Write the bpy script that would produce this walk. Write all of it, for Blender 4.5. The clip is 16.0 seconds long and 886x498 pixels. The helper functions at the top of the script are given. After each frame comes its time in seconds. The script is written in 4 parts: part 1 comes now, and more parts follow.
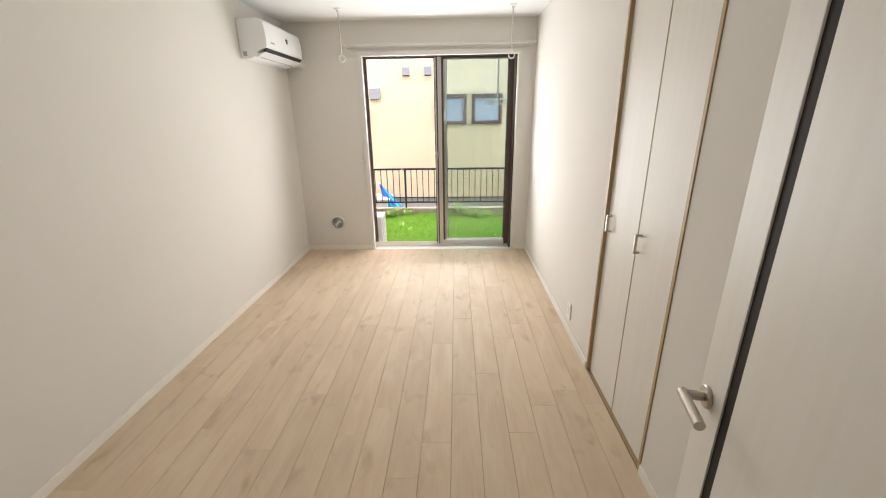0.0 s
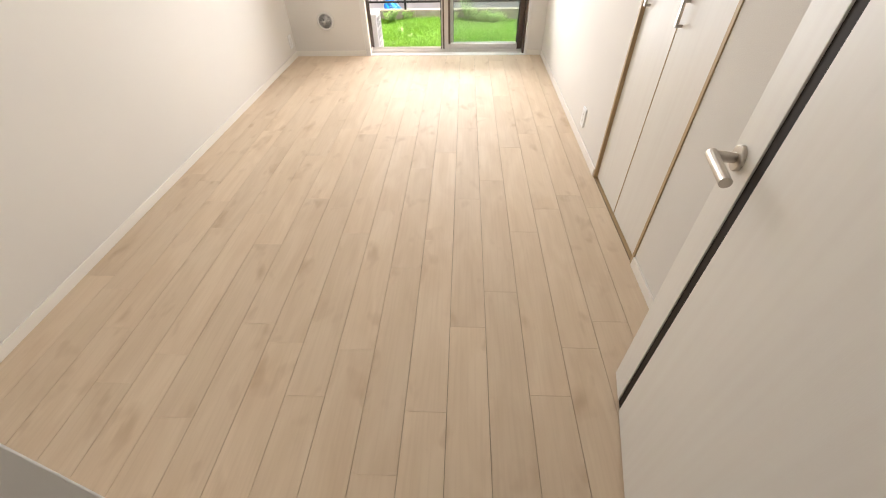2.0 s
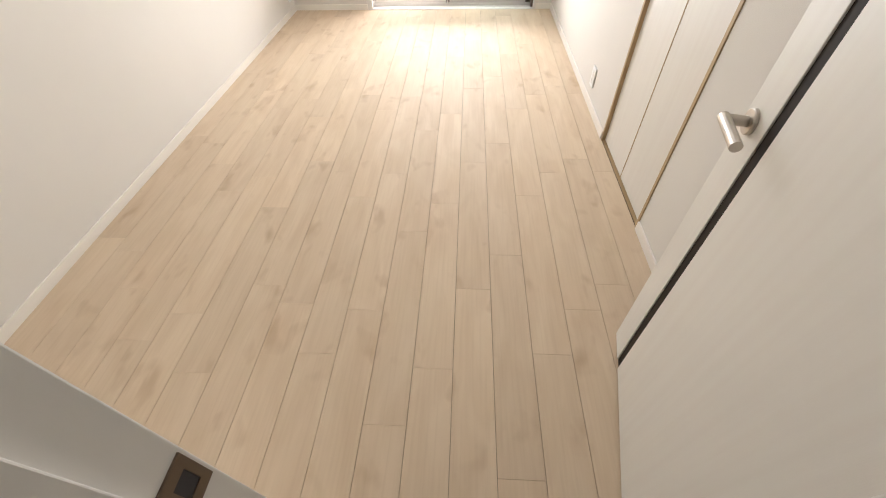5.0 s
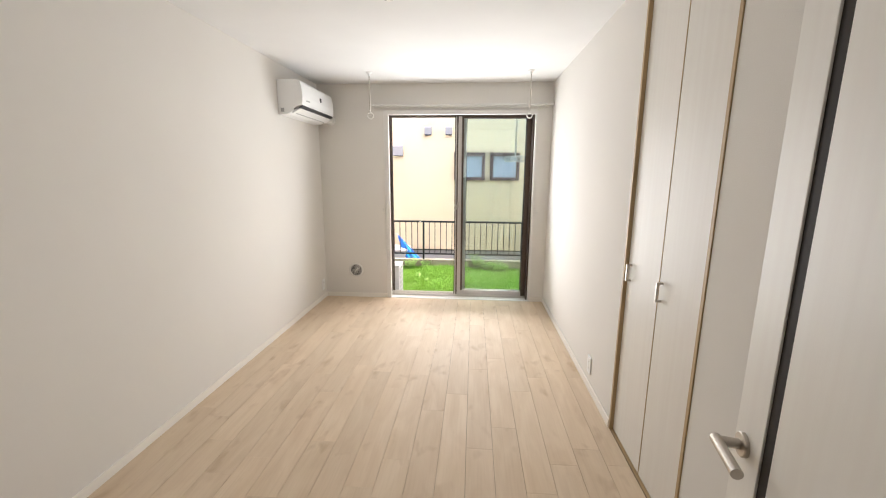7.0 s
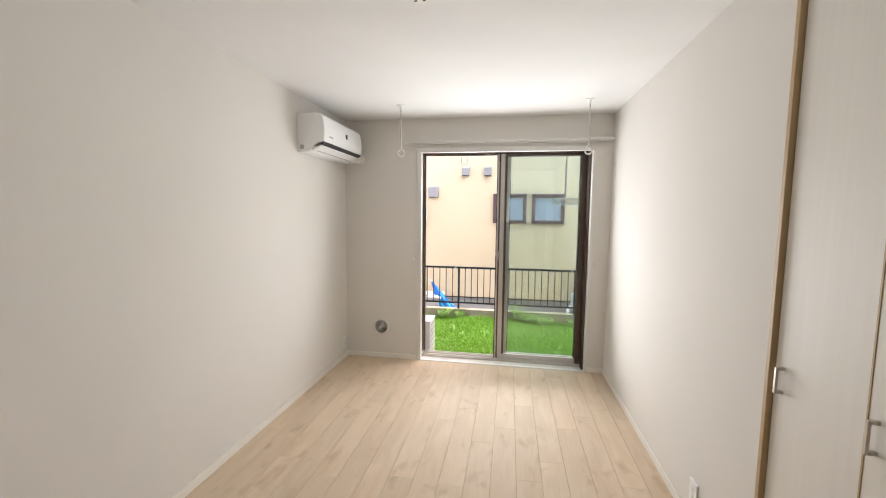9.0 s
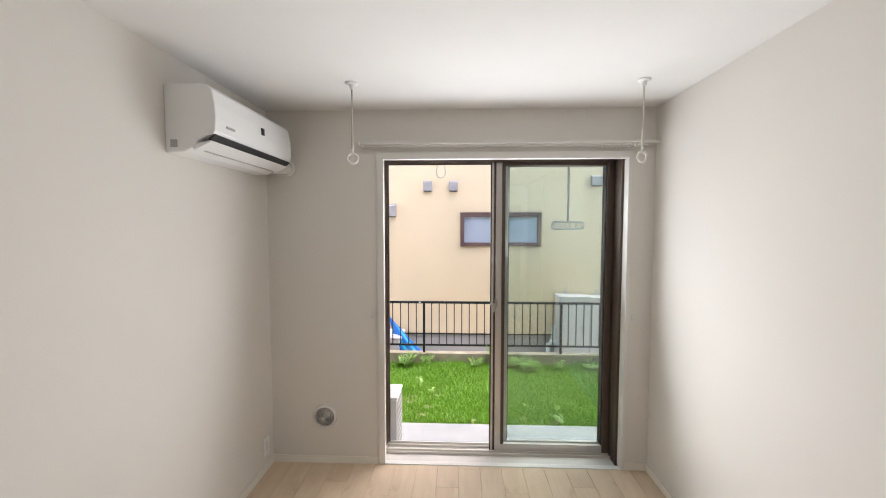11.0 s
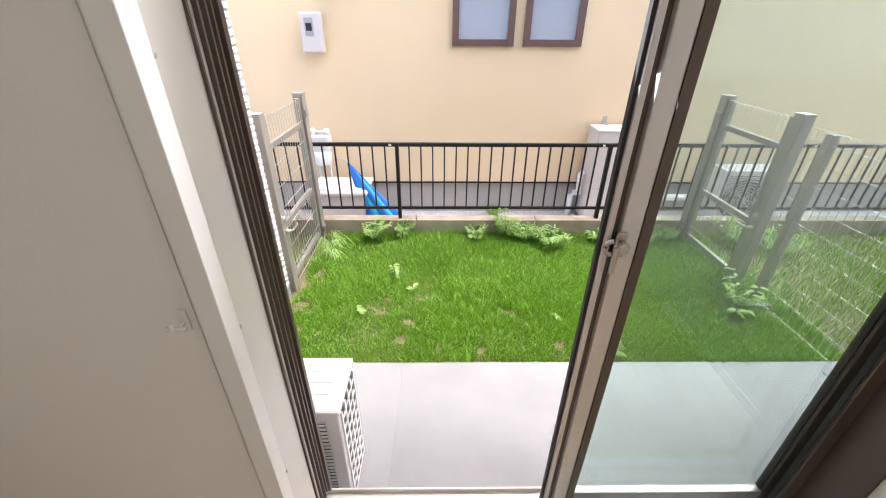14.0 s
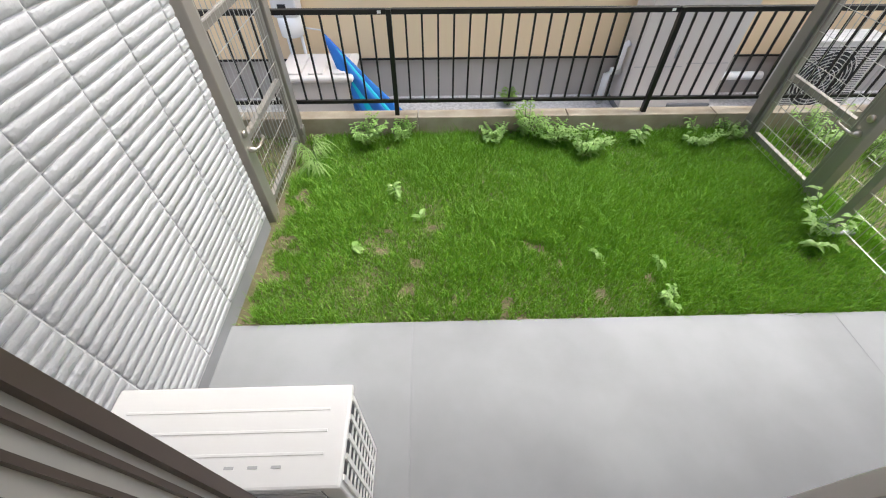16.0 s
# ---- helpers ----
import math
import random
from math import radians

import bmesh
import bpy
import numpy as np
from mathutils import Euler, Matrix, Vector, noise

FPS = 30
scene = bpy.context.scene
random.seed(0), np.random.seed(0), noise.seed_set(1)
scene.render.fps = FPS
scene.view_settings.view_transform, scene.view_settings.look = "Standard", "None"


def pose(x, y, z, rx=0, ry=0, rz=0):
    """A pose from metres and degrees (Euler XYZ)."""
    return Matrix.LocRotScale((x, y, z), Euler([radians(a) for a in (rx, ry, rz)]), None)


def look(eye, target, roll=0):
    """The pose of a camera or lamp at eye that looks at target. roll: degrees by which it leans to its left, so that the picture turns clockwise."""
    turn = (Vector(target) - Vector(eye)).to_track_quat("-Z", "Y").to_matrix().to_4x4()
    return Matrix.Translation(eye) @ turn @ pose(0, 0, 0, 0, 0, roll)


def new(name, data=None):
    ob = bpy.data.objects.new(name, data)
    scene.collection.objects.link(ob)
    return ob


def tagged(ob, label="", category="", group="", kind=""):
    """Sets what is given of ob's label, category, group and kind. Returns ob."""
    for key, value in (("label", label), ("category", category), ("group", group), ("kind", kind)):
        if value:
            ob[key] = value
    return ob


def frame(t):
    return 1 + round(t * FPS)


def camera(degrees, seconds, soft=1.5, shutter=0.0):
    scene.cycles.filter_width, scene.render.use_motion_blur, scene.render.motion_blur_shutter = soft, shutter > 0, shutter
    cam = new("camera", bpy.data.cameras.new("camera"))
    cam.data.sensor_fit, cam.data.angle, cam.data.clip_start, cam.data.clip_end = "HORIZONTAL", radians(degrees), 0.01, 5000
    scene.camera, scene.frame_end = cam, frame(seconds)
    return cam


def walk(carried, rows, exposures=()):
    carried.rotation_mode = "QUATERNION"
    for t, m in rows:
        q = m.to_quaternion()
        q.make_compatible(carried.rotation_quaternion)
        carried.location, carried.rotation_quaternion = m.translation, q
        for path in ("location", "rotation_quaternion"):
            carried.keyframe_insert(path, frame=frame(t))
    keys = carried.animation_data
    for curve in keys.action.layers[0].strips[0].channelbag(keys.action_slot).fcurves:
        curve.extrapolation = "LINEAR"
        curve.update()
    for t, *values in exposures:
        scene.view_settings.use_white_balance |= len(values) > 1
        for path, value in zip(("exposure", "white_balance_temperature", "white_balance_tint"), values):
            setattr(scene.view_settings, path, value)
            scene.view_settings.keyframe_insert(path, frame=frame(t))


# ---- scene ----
cam = camera(96.4, 16.0, soft=1.1)
PATH = [
    (0, (0.002, 0.061, 1.504), (-0.067, 1.953, 0.858), -0.9),
    (0.5, (0.003, 0.066, 1.47), (-0.077, 1.9, 0.677), -1.1),
    (1, (0.022, 0.095, 1.416), (-0.06, 1.837, 0.436), -0.9),
    (1.5, (0.005, 0.094, 1.357), (-0.076, 1.701, 0.169), -0.8),
    (2, (0.012, 0.085, 1.308), (-0.078, 1.541, -0.036), -1.5),
    (2.5, (0.004, 0.073, 1.291), (-0.082, 1.398, -0.205), -1.4),
    (3, (-0.002, 0.074, 1.277), (-0.08, 1.285, -0.312), -1.4),
    (3.2, (0.016, 0.07, 1.272), (-0.078, 1.246, -0.343), -2.4),
    (5.3, (-0.004, 0.069, 1.336), (-0.107, 1.496, -0.062), -1.5),
    (5.5, (-0.005, 0.069, 1.348), (-0.114, 1.572, 0.033), -1.0),
    (6, (-0.029, 0.058, 1.399), (-0.146, 1.741, 0.325), 0.1),
    (6.5, (-0.011, 0.05, 1.432), (-0.166, 1.911, 0.715), 0.0),
    (7, (-0.013, 0.026, 1.453), (-0.162, 1.984, 1.075), 0.3),
    (7.5, (-0.023, 0.04, 1.465), (-0.167, 2.016, 1.195), 0.5),
    (8, (-0.052, 0.178, 1.474), (-0.139, 2.157, 1.2), -0.4),
    (8.5, (-0.059, 0.422, 1.497), (-0.258, 2.402, 1.292), 0.0),
    (9, (-0.098, 0.653, 1.491), (-0.428, 2.617, 1.309), 0.6),
    (9.2, (-0.154, 0.757, 1.496), (-0.494, 2.721, 1.341), 0.6),
    (11.3, (-0.473, 2.053, 1.63), (-0.539, 4.049, 1.526), -0.0),
    (11.5, (-0.48, 2.189, 1.619), (-0.576, 4.185, 1.519), 0.1),
    (12, (-0.501, 2.524, 1.611), (-0.537, 4.516, 1.436), -0.3),
    (12.5, (-0.558, 2.872, 1.598), (-0.509, 4.851, 1.316), -0.2),
    (13, (-0.564, 3.209, 1.53), (-0.509, 5.155, 1.07), 0.9),
    (13.5, (-0.541, 3.581, 1.516), (-0.552, 5.421, 0.732), -0.6),
    (14, (-0.581, 3.915, 1.489), (-0.558, 5.656, 0.505), 0.4),
    (14.5, (-0.601, 4.177, 1.459), (-0.601, 5.8, 0.291), -0.1),
    (15, (-0.608, 4.398, 1.457), (-0.599, 5.94, 0.182), 0.1),
    (15.5, (-0.655, 4.552, 1.432), (-0.614, 6.005, 0.057), 0.0),
    (16, (-0.683, 4.625, 1.427), (-0.645, 5.963, -0.059), 0.1),
]
walk(cam, [(t, look(eye, target, roll)) for t, eye, target, roll in PATH],
     exposures=[(0, 3.0, 6300, 10), (1.5, 3.3, 6300, 12), (3, 3.6, 6150, 11), (5.5, 3.5, 6150, 11), (7, 3.05, 6150, 11), (9, 2.8, 6150, 11), (11.5, 2.5, 6050, 12), (12.5, 2.6, 6100, 13), (13.5, 2.6, 6150, 14), (14, 2.5, 6100, 13), (14.5, 2.35, 6100, 8), (15, 2.25, 6050, 6), (16, 1.85, 5950, 5)])


# ---- world, sun and exposure ----
world = bpy.data.worlds.new("world")
scene.world = world
world.use_nodes = True
sky = world.node_tree.nodes.new("ShaderNodeTexSky")
sky.sky_type, sky.sun_disc = "NISHITA", False
SUN_DIR = Vector((0.40, 0.20, 0.89)).normalized()
sky.sun_elevation = math.asin(SUN_DIR.z)
sky.sun_rotation = math.atan2(SUN_DIR.x, SUN_DIR.y)
sky.air_density, sky.dust_density, sky.ozone_density = 0.6, 6.0, 0.3
world.node_tree.links.new(sky.outputs[0], world.node_tree.nodes["Background"].inputs[0])
world.node_tree.nodes["Background"].inputs[1].default_value = 0.15
sun = new("sun", bpy.data.lights.new("sun", "SUN"))
sun.data.energy, sun.data.angle, sun.data.color = 0.5, radians(20), (1.0, 0.96, 0.92)
sun.matrix_world = look(SUN_DIR * 20, (0, 0, 0))
# the sky's light at the window opening
sky_light = new("window_sky_light", bpy.data.lights.new("window_sky_light", "AREA"))
sky_light.data.shape, sky_light.data.size, sky_light.data.size_y = "RECTANGLE", 1.3, 1.8
sky_light.data.energy, sky_light.data.color, sky_light.data.spread = 5.2, (1.0, 0.98, 0.96), radians(150)
sky_light.matrix_world = look((-0.18, 4.555, 1.06), (-0.18, 0, 2.5))


# ---- materials ----
def material(name, color, rough=0.6, metal=0.0, second=None, scale=8.0, fine=120.0, bump=0.1, amount=0.5, stretch=(1, 1, 1), per_object=0.0, spec=0.5, depth=0.002):
    m = bpy.data.materials.new(name)
    m.use_nodes = True
    nt = m.node_tree
    N, L = nt.nodes, nt.links
    b = N["Principled BSDF"]
    b.inputs["Roughness"].default_value, b.inputs["Metallic"].default_value = rough, metal
    b.inputs["Specular IOR Level"].default_value = spec
    co = N.new("ShaderNodeTexCoord")
    mp = N.new("ShaderNodeMapping")
    mp.inputs["Scale"].default_value = stretch
    L.new(co.outputs["Object"], mp.inputs["Vector"])
    n1, n2 = N.new("ShaderNodeTexNoise"), N.new("ShaderNodeTexNoise")
    for n, s in ((n1, scale), (n2, fine)):
        n.inputs["Scale"].default_value, n.inputs["Detail"].default_value = s, 4
        L.new(mp.outputs[0], n.inputs["Vector"])
    ramp = N.new("ShaderNodeMapRange")
    ramp.inputs["From Min"].default_value, ramp.inputs["From Max"].default_value = 0.35, 0.7
    L.new(n1.outputs["Fac"], ramp.inputs["Value"])
    mul = N.new("ShaderNodeMath")
    mul.operation = "MULTIPLY"
    mul.inputs[1].default_value = amount
    L.new(ramp.outputs[0], mul.inputs[0])
    mix = N.new("ShaderNodeMix")
    mix.data_type = "RGBA"
    mix.inputs["A"].default_value = (*color, 1)
    mix.inputs["B"].default_value = (*(second or [c * 0.88 for c in color]), 1)
    L.new(mul.outputs[0], mix.inputs["Factor"])
    out = mix.outputs["Result"]
    if per_object:
        info, hsv, mr = N.new("ShaderNodeObjectInfo"), N.new("ShaderNodeHueSaturation"), N.new("ShaderNodeMapRange")
        mr.inputs["To Min"].default_value, mr.inputs["To Max"].default_value = 1 - per_object, 1 + per_object
        L.new(info.outputs["Random"], mr.inputs["Value"])
        L.new(mr.outputs[0], hsv.inputs["Value"])
        L.new(out, hsv.inputs["Color"])
        out = hsv.outputs[0]
    L.new(out, b.inputs["Base Color"])
    bp = N.new("ShaderNodeBump")
    bp.inputs["Strength"].default_value, bp.inputs["Distance"].default_value = bump, depth
    L.new(n2.outputs["Fac"], bp.inputs["Height"])
    L.new(bp.outputs[0], b.inputs["Normal"])
    return m


def wood_floor():
    m = bpy.data.materials.new("pale_floor_wood")
    m.use_nodes = True
    nt = m.node_tree
    N, L = nt.nodes, nt.links
    b = N["Principled BSDF"]
    info, co = N.new("ShaderNodeObjectInfo"), N.new("ShaderNodeTexCoord")
    shift = N.new("ShaderNodeVectorMath")
    shift.operation = "MULTIPLY_ADD"
    comb = N.new("ShaderNodeCombineXYZ")
    for i in range(3):
        L.new(info.outputs["Random"], comb.inputs[i])
    shift.inputs[1].default_value = (37, 53, 11)
    L.new(comb.outputs[0], shift.inputs[0])
    L.new(co.outputs["Object"], shift.inputs[2])

    def noise_at(scale3, scale, detail=4, dist=0.0):
        mp, n = N.new("ShaderNodeMapping"), N.new("ShaderNodeTexNoise")
        mp.inputs["Scale"].default_value = scale3
        n.inputs["Scale"].default_value, n.inputs["Detail"].default_value, n.inputs["Distortion"].default_value = scale, detail, dist
        L.new(shift.outputs[0], mp.inputs["Vector"])
        L.new(mp.outputs[0], n.inputs["Vector"])
        return n.outputs["Fac"]

    def ramp(fac, lo, hi, a, c):
        r = N.new("ShaderNodeMapRange")
        r.inputs["From Min"].default_value, r.inputs["From Max"].default_value = lo, hi
        r.inputs["To Min"].default_value, r.inputs["To Max"].default_value = a, c
        L.new(fac, r.inputs["Value"])
        return r.outputs[0]

    def mixed(fac, a, c):
        x = N.new("ShaderNodeMix")
        x.data_type = "RGBA"
        L.new(fac, x.inputs["Factor"])
        for key, v in (("A", a), ("B", c)):
            if isinstance(v, tuple):
                x.inputs[key].default_value = (*v, 1)
            else:
                L.new(v, x.inputs[key])
        return x.outputs["Result"]

    grain = noise_at((60, 1.6, 1), 2.0, 5, 0.4)
    broad = noise_at((7, 1.5, 1), 1.6, 3, 0.8)
    knots = noise_at((9, 5, 1), 1.1, 2, 0.3)
    c = mixed(ramp(broad, 0.35, 0.7, 0, 1), (0.74, 0.60, 0.44), (0.67, 0.525, 0.37))
    c = mixed(ramp(grain, 0.45, 0.75, 0, 0.22), c, (0.54, 0.40, 0.265))
    c = mixed(ramp(knots, 0.60, 0.80, 0, 0.6), c, (0.46, 0.31, 0.185))
    hsv = N.new("ShaderNodeHueSaturation")
    L.new(ramp(info.outputs["Random"], 0, 1, 0.955, 1.04), hsv.inputs["Value"])
    L.new(c, hsv.inputs["Color"])
    L.new(hsv.outputs[0], b.inputs["Base Color"])
    L.new(ramp(broad, 0.3, 0.7, 0.56, 0.66), b.inputs["Roughness"])
    b.inputs["Specular IOR Level"].default_value = 0.25
    bp = N.new("ShaderNodeBump")
    bp.inputs["Strength"].default_value, bp.inputs["Distance"].default_value = 0.06, 0.001
    L.new(grain, bp.inputs["Height"])
    L.new(bp.outputs[0], b.inputs["Normal"])
    return m


def glass_mat(name, tint, rough=0.0):
    m = bpy.data.materials.new(name)
    m.use_nodes = True
    N, L = m.node_tree.nodes, m.node_tree.links
    N.remove(N["Principled BSDF"])
    tr, gl, mx, lw = N.new("ShaderNodeBsdfTransparent"), N.new("ShaderNodeBsdfGlossy"), N.new("ShaderNodeMixShader"), N.new("ShaderNodeLayerWeight")
    tr.inputs["Color"].default_value = (*tint, 1)
    gl.inputs["Roughness"].default_value = rough
    power, gain = N.new("ShaderNodeMath"), N.new("ShaderNodeMath")
    power.operation, gain.operation = "POWER", "MULTIPLY_ADD"
    power.inputs[1].default_value = 5
    gain.inputs[1].default_value, gain.inputs[2].default_value = 0.9, 0.06
    lw.inputs["Blend"].default_value = 0.5
    L.new(lw.outputs["Facing"], power.inputs[0])
    L.new(power.outputs[0], gain.inputs[0])
    L.new(gain.outputs[0], mx.inputs[0])
    L.new(tr.outputs[0], mx.inputs[1])
    L.new(gl.outputs[0], mx.inputs[2])
    L.new(mx.outputs[0], N["Material Output"].inputs["Surface"])
    return m


WALLPAPER = material("white_wallpaper", (0.78, 0.75, 0.70), 0.85, second=(0.75, 0.72, 0.67), scale=1.5, fine=350, bump=0.35, amount=0.6, spec=0.2)
CEILING = material("white_ceiling_paper", (0.82, 0.81, 0.79), 0.9, scale=2, fine=300, bump=0.3, amount=0.3, spec=0.2)
PLANK = wood_floor()
JOINT = material("floor_joint", (0.20, 0.14, 0.09), 0.8)
SKIRT = material("pale_skirting", (0.88, 0.84, 0.77), 0.38, scale=4, bump=0.05, amount=0.3)
TRIM = material("white_trim", (0.80, 0.78, 0.74), 0.42, scale=3, bump=0.04, amount=0.25)
EDGE = material("tan_closet_edge", (0.48, 0.34, 0.18), 0.5, scale=6, bump=0.05, stretch=(1, 1, 0.1))
DOORPANEL = material("white_grained_door_sheet", (0.78, 0.75, 0.69), 0.5, second=(0.74, 0.70, 0.64), scale=3, fine=60, bump=0.08, amount=0.6, stretch=(14, 14, 0.5))
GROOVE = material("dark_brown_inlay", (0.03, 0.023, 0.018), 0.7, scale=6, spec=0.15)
NICKEL = material("satin_nickel", (0.52, 0.48, 0.43), 0.34, 1.0, scale=30, bump=0.03, amount=0.2)
BRONZE = material("bronze_plate", (0.20, 0.15, 0.11), 0.45, 0.8, scale=20, bump=0.03)
BROWNALU = material("brown_aluminium", (0.115, 0.085, 0.068), 0.36, 0.35, scale=5, fine=200, bump=0.03, amount=0.3)
STILE = material("champagne_stile_aluminium", (0.66, 0.625, 0.60), 0.3, 0.55, scale=5, fine=200, bump=0.03, amount=0.3)
# pale metal; on the left window jamb its paleness is painted-in daylight
LITPALEALU = material("pale_and_lit_aluminium", (0.66, 0.63, 0.58), 0.42, 0.15, scale=5, fine=200, bump=0.03, amount=0.3)
RUBBER = material("black_gasket", (0.02, 0.02, 0.02), 0.6)
GLASS = glass_mat("green_tinted_pane", (0.905, 0.955, 0.945))
PLASTIC = material("white_plastic", (0.88, 0.88, 0.87), 0.35, scale=4, bump=0.02, amount=0.15)
CLEAR = material("milky_clear_plastic", (0.78, 0.76, 0.72), 0.2, scale=6, bump=0.02, amount=0.2)
BLACK = material("black_plastic", (0.012, 0.012, 0.014), 0.4, scale=10, bump=0.02)
GREY = material("grey_plastic", (0.42, 0.42, 0.42), 0.45, scale=10, bump=0.03)
CONCRETE = material("smooth_concrete", (0.225, 0.228, 0.238), 0.62, second=(0.165, 0.167, 0.172), scale=2.2, fine=90, bump=0.12, amount=0.8, per_object=0.06)
KERB = material("weathered_concrete", (0.42, 0.37, 0.29), 0.9, second=(0.27, 0.22, 0.155), scale=5, fine=70, bump=0.4, amount=0.8)
SOIL = material("dry_soil_and_thatch", (0.13, 0.105, 0.06), 1.0, second=(0.06, 0.075, 0.02), scale=6, fine=60, bump=0.8, amount=0.9)
GRAVEL = material("pale_gravel", (0.60, 0.59, 0.58), 0.9, second=(0.32, 0.31, 0.30), scale=40, fine=90, bump=1.0, amount=0.8)
RENDER = material("cream_render", (0.84, 0.67, 0.43), 0.9, second=(0.81, 0.635, 0.405), scale=1.2, fine=220, bump=0.4, amount=0.6, spec=0.2)
PLINTH = material("grey_plinth", (0.46, 0.43, 0.395), 0.85, second=(0.40, 0.37, 0.335), scale=3, fine=120, bump=0.3)
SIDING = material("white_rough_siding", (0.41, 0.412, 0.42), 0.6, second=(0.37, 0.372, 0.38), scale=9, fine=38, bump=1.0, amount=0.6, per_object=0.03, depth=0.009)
SIDEJOINT = material("siding_joint", (0.66, 0.66, 0.66), 0.8, scale=20)
BLACKRAIL = material("black_painted_aluminium", (0.014, 0.013, 0.013), 0.42, 0.2, scale=12, bump=0.04)
GATEALU = material("stainless_bronze_aluminium", (0.36, 0.34, 0.31), 0.4, 0.6, scale=7, fine=150, bump=0.04, amount=0.3)
WIRE = material("galvanised_wire", (0.52, 0.51, 0.48), 0.4, 0.7, scale=20, bump=0.03)
MAROON = material("brown_window_frame", (0.17, 0.105, 0.09), 0.4, 0.2, scale=10, bump=0.03)
FROST = material("frosted_pane", (0.42, 0.47, 0.53), 0.22, second=(0.48, 0.52, 0.57), scale=3, fine=250, bump=0.15, amount=0.7, spec=0.8)
CAPGREY = material("grey_vent_hood", (0.38, 0.35, 0.325), 0.5, scale=10, bump=0.03)
UNITWHITE = material("ivory_painted_steel", (0.72, 0.705, 0.685), 0.4, scale=4, bump=0.03, amount=0.2)
BOXGREY = material("pale_grey_steel", (0.68, 0.64, 0.60), 0.45, 0.05, scale=5, bump=0.04, amount=0.3)
DARKSLOT = material("dark_slot", (0.04, 0.04, 0.045), 0.7)
BLUE = material("blue_cloth", (0.02, 0.13, 0.50), 0.6, second=(0.02, 0.19, 0.52), scale=6, fine=150, bump=0.3, amount=0.9)
TEAL = material("turquoise_cloth", (0.01, 0.42, 0.55), 0.6, scale=8, bump=0.2)
BLADE = material("grass_blade", (0.065, 0.19, 0.006), 0.5, second=(0.25, 0.43, 0.04), scale=45, fine=60, bump=0.05, amount=1.0)
LEAF = material("weed_leaf", (0.17, 0.32, 0.055), 0.5, second=(0.36, 0.47, 0.20), scale=25, fine=120, bump=0.2, amount=0.8)
STEM = material("weed_stem", (0.12, 0.19, 0.05), 0.6)
STRAW = material("dry_thatch", (0.25, 0.205, 0.115), 0.8, second=(0.12, 0.10, 0.05), scale=30, fine=80, bump=0.05, amount=1.0)


def let_light_through(m, color, share):
    """Thin leaves pass part of the light."""
    N, L = m.node_tree.nodes, m.node_tree.links
    tr, mx = N.new("ShaderNodeBsdfTranslucent"), N.new("ShaderNodeMixShader")
    tr.inputs["Color"].default_value = (*color, 1)
    mx.inputs[0].default_value = share
    L.new(N["Principled BSDF"].outputs[0], mx.inputs[1])
    L.new(tr.outputs[0], mx.inputs[2])
    L.new(mx.outputs[0], N["Material Output"].inputs["Surface"])


let_light_through(BLADE, (0.20, 0.44, 0.015), 0.25)
let_light_through(LEAF, (0.42, 0.60, 0.14), 0.4)


# ---- mesh tools ----
def mesh(name, bm, mat, parent=None, smooth=False):
    me = bpy.data.meshes.new(name)
    bmesh.ops.recalc_face_normals(bm, faces=bm.faces)
    bm.to_mesh(me)
    bm.free()
    for m in (mat if isinstance(mat, (list, tuple)) else [mat]):
        me.materials.append(m)
    if smooth:
        for p in me.polygons:
            p.use_smooth = True
    ob = new(name, me)
    if parent is not None:
        ob.parent = parent
    return ob


def add_box(bm, a, b, m=None, bevel=0.0, index=0):
    lo, hi = [min(p, q) for p, q in zip(a, b)], [max(p, q) for p, q in zip(a, b)]
    g = bmesh.ops.create_cube(bm, size=1)
    T = Matrix.Translation([(p + q) / 2 for p, q in zip(lo, hi)]) @ Matrix.Diagonal([q - p for p, q in zip(lo, hi)] + [1])
    bmesh.ops.transform(bm, matrix=(m @ T if m else T), verts=g["verts"])
    faces = {f for v in g["verts"] for f in v.link_faces}
    for f in faces:
        f.material_index = index
    if bevel:
        r = bmesh.ops.bevel(bm, geom=list({e for v in g["verts"] for e in v.link_edges}), offset=bevel, segments=2, affect="EDGES", profile=0.5)
        for f in r["faces"]:
            f.material_index = index


def box(name, a, b, mat, parent=None, bevel=0.0, m=None):
    bm = bmesh.new()
    add_box(bm, a, b, m, bevel)
    return mesh(name, bm, mat, parent)


def add_tube(bm, pts, r, seg=8, cap=True, closed=False):
    pts = [Vector(p) for p in pts]
    rings, n = [], len(pts)
    ref = None
    for i, p in enumerate(pts):
        rr = r[i] if isinstance(r, (list, tuple)) else r
        if closed:
            d = pts[(i + 1) % n] - pts[i - 1]
        else:
            d = pts[min(i + 1, n - 1)] - pts[max(i - 1, 0)]
        d.normalize()
        if ref is None or abs(ref.dot(d)) > 0.95:
            ref = Vector((0, 0, 1)) if abs(d.z) < 0.9 else Vector((1, 0, 0))
        u = d.cross(ref).normalized()
        v = d.cross(u)
        rings.append([bm.verts.new(p + rr * (math.cos(2 * math.pi * k / seg) * u + math.sin(2 * math.pi * k / seg) * v)) for k in range(seg)])
    for i in range(n if closed else n - 1):
        A, B = rings[i], rings[(i + 1) % n]
        for k in range(seg):
            bm.faces.new((A[k], A[(k + 1) % seg], B[(k + 1) % seg], B[k]))
    if cap and not closed:
        bm.faces.new(rings[0])
        bm.faces.new(rings[-1])


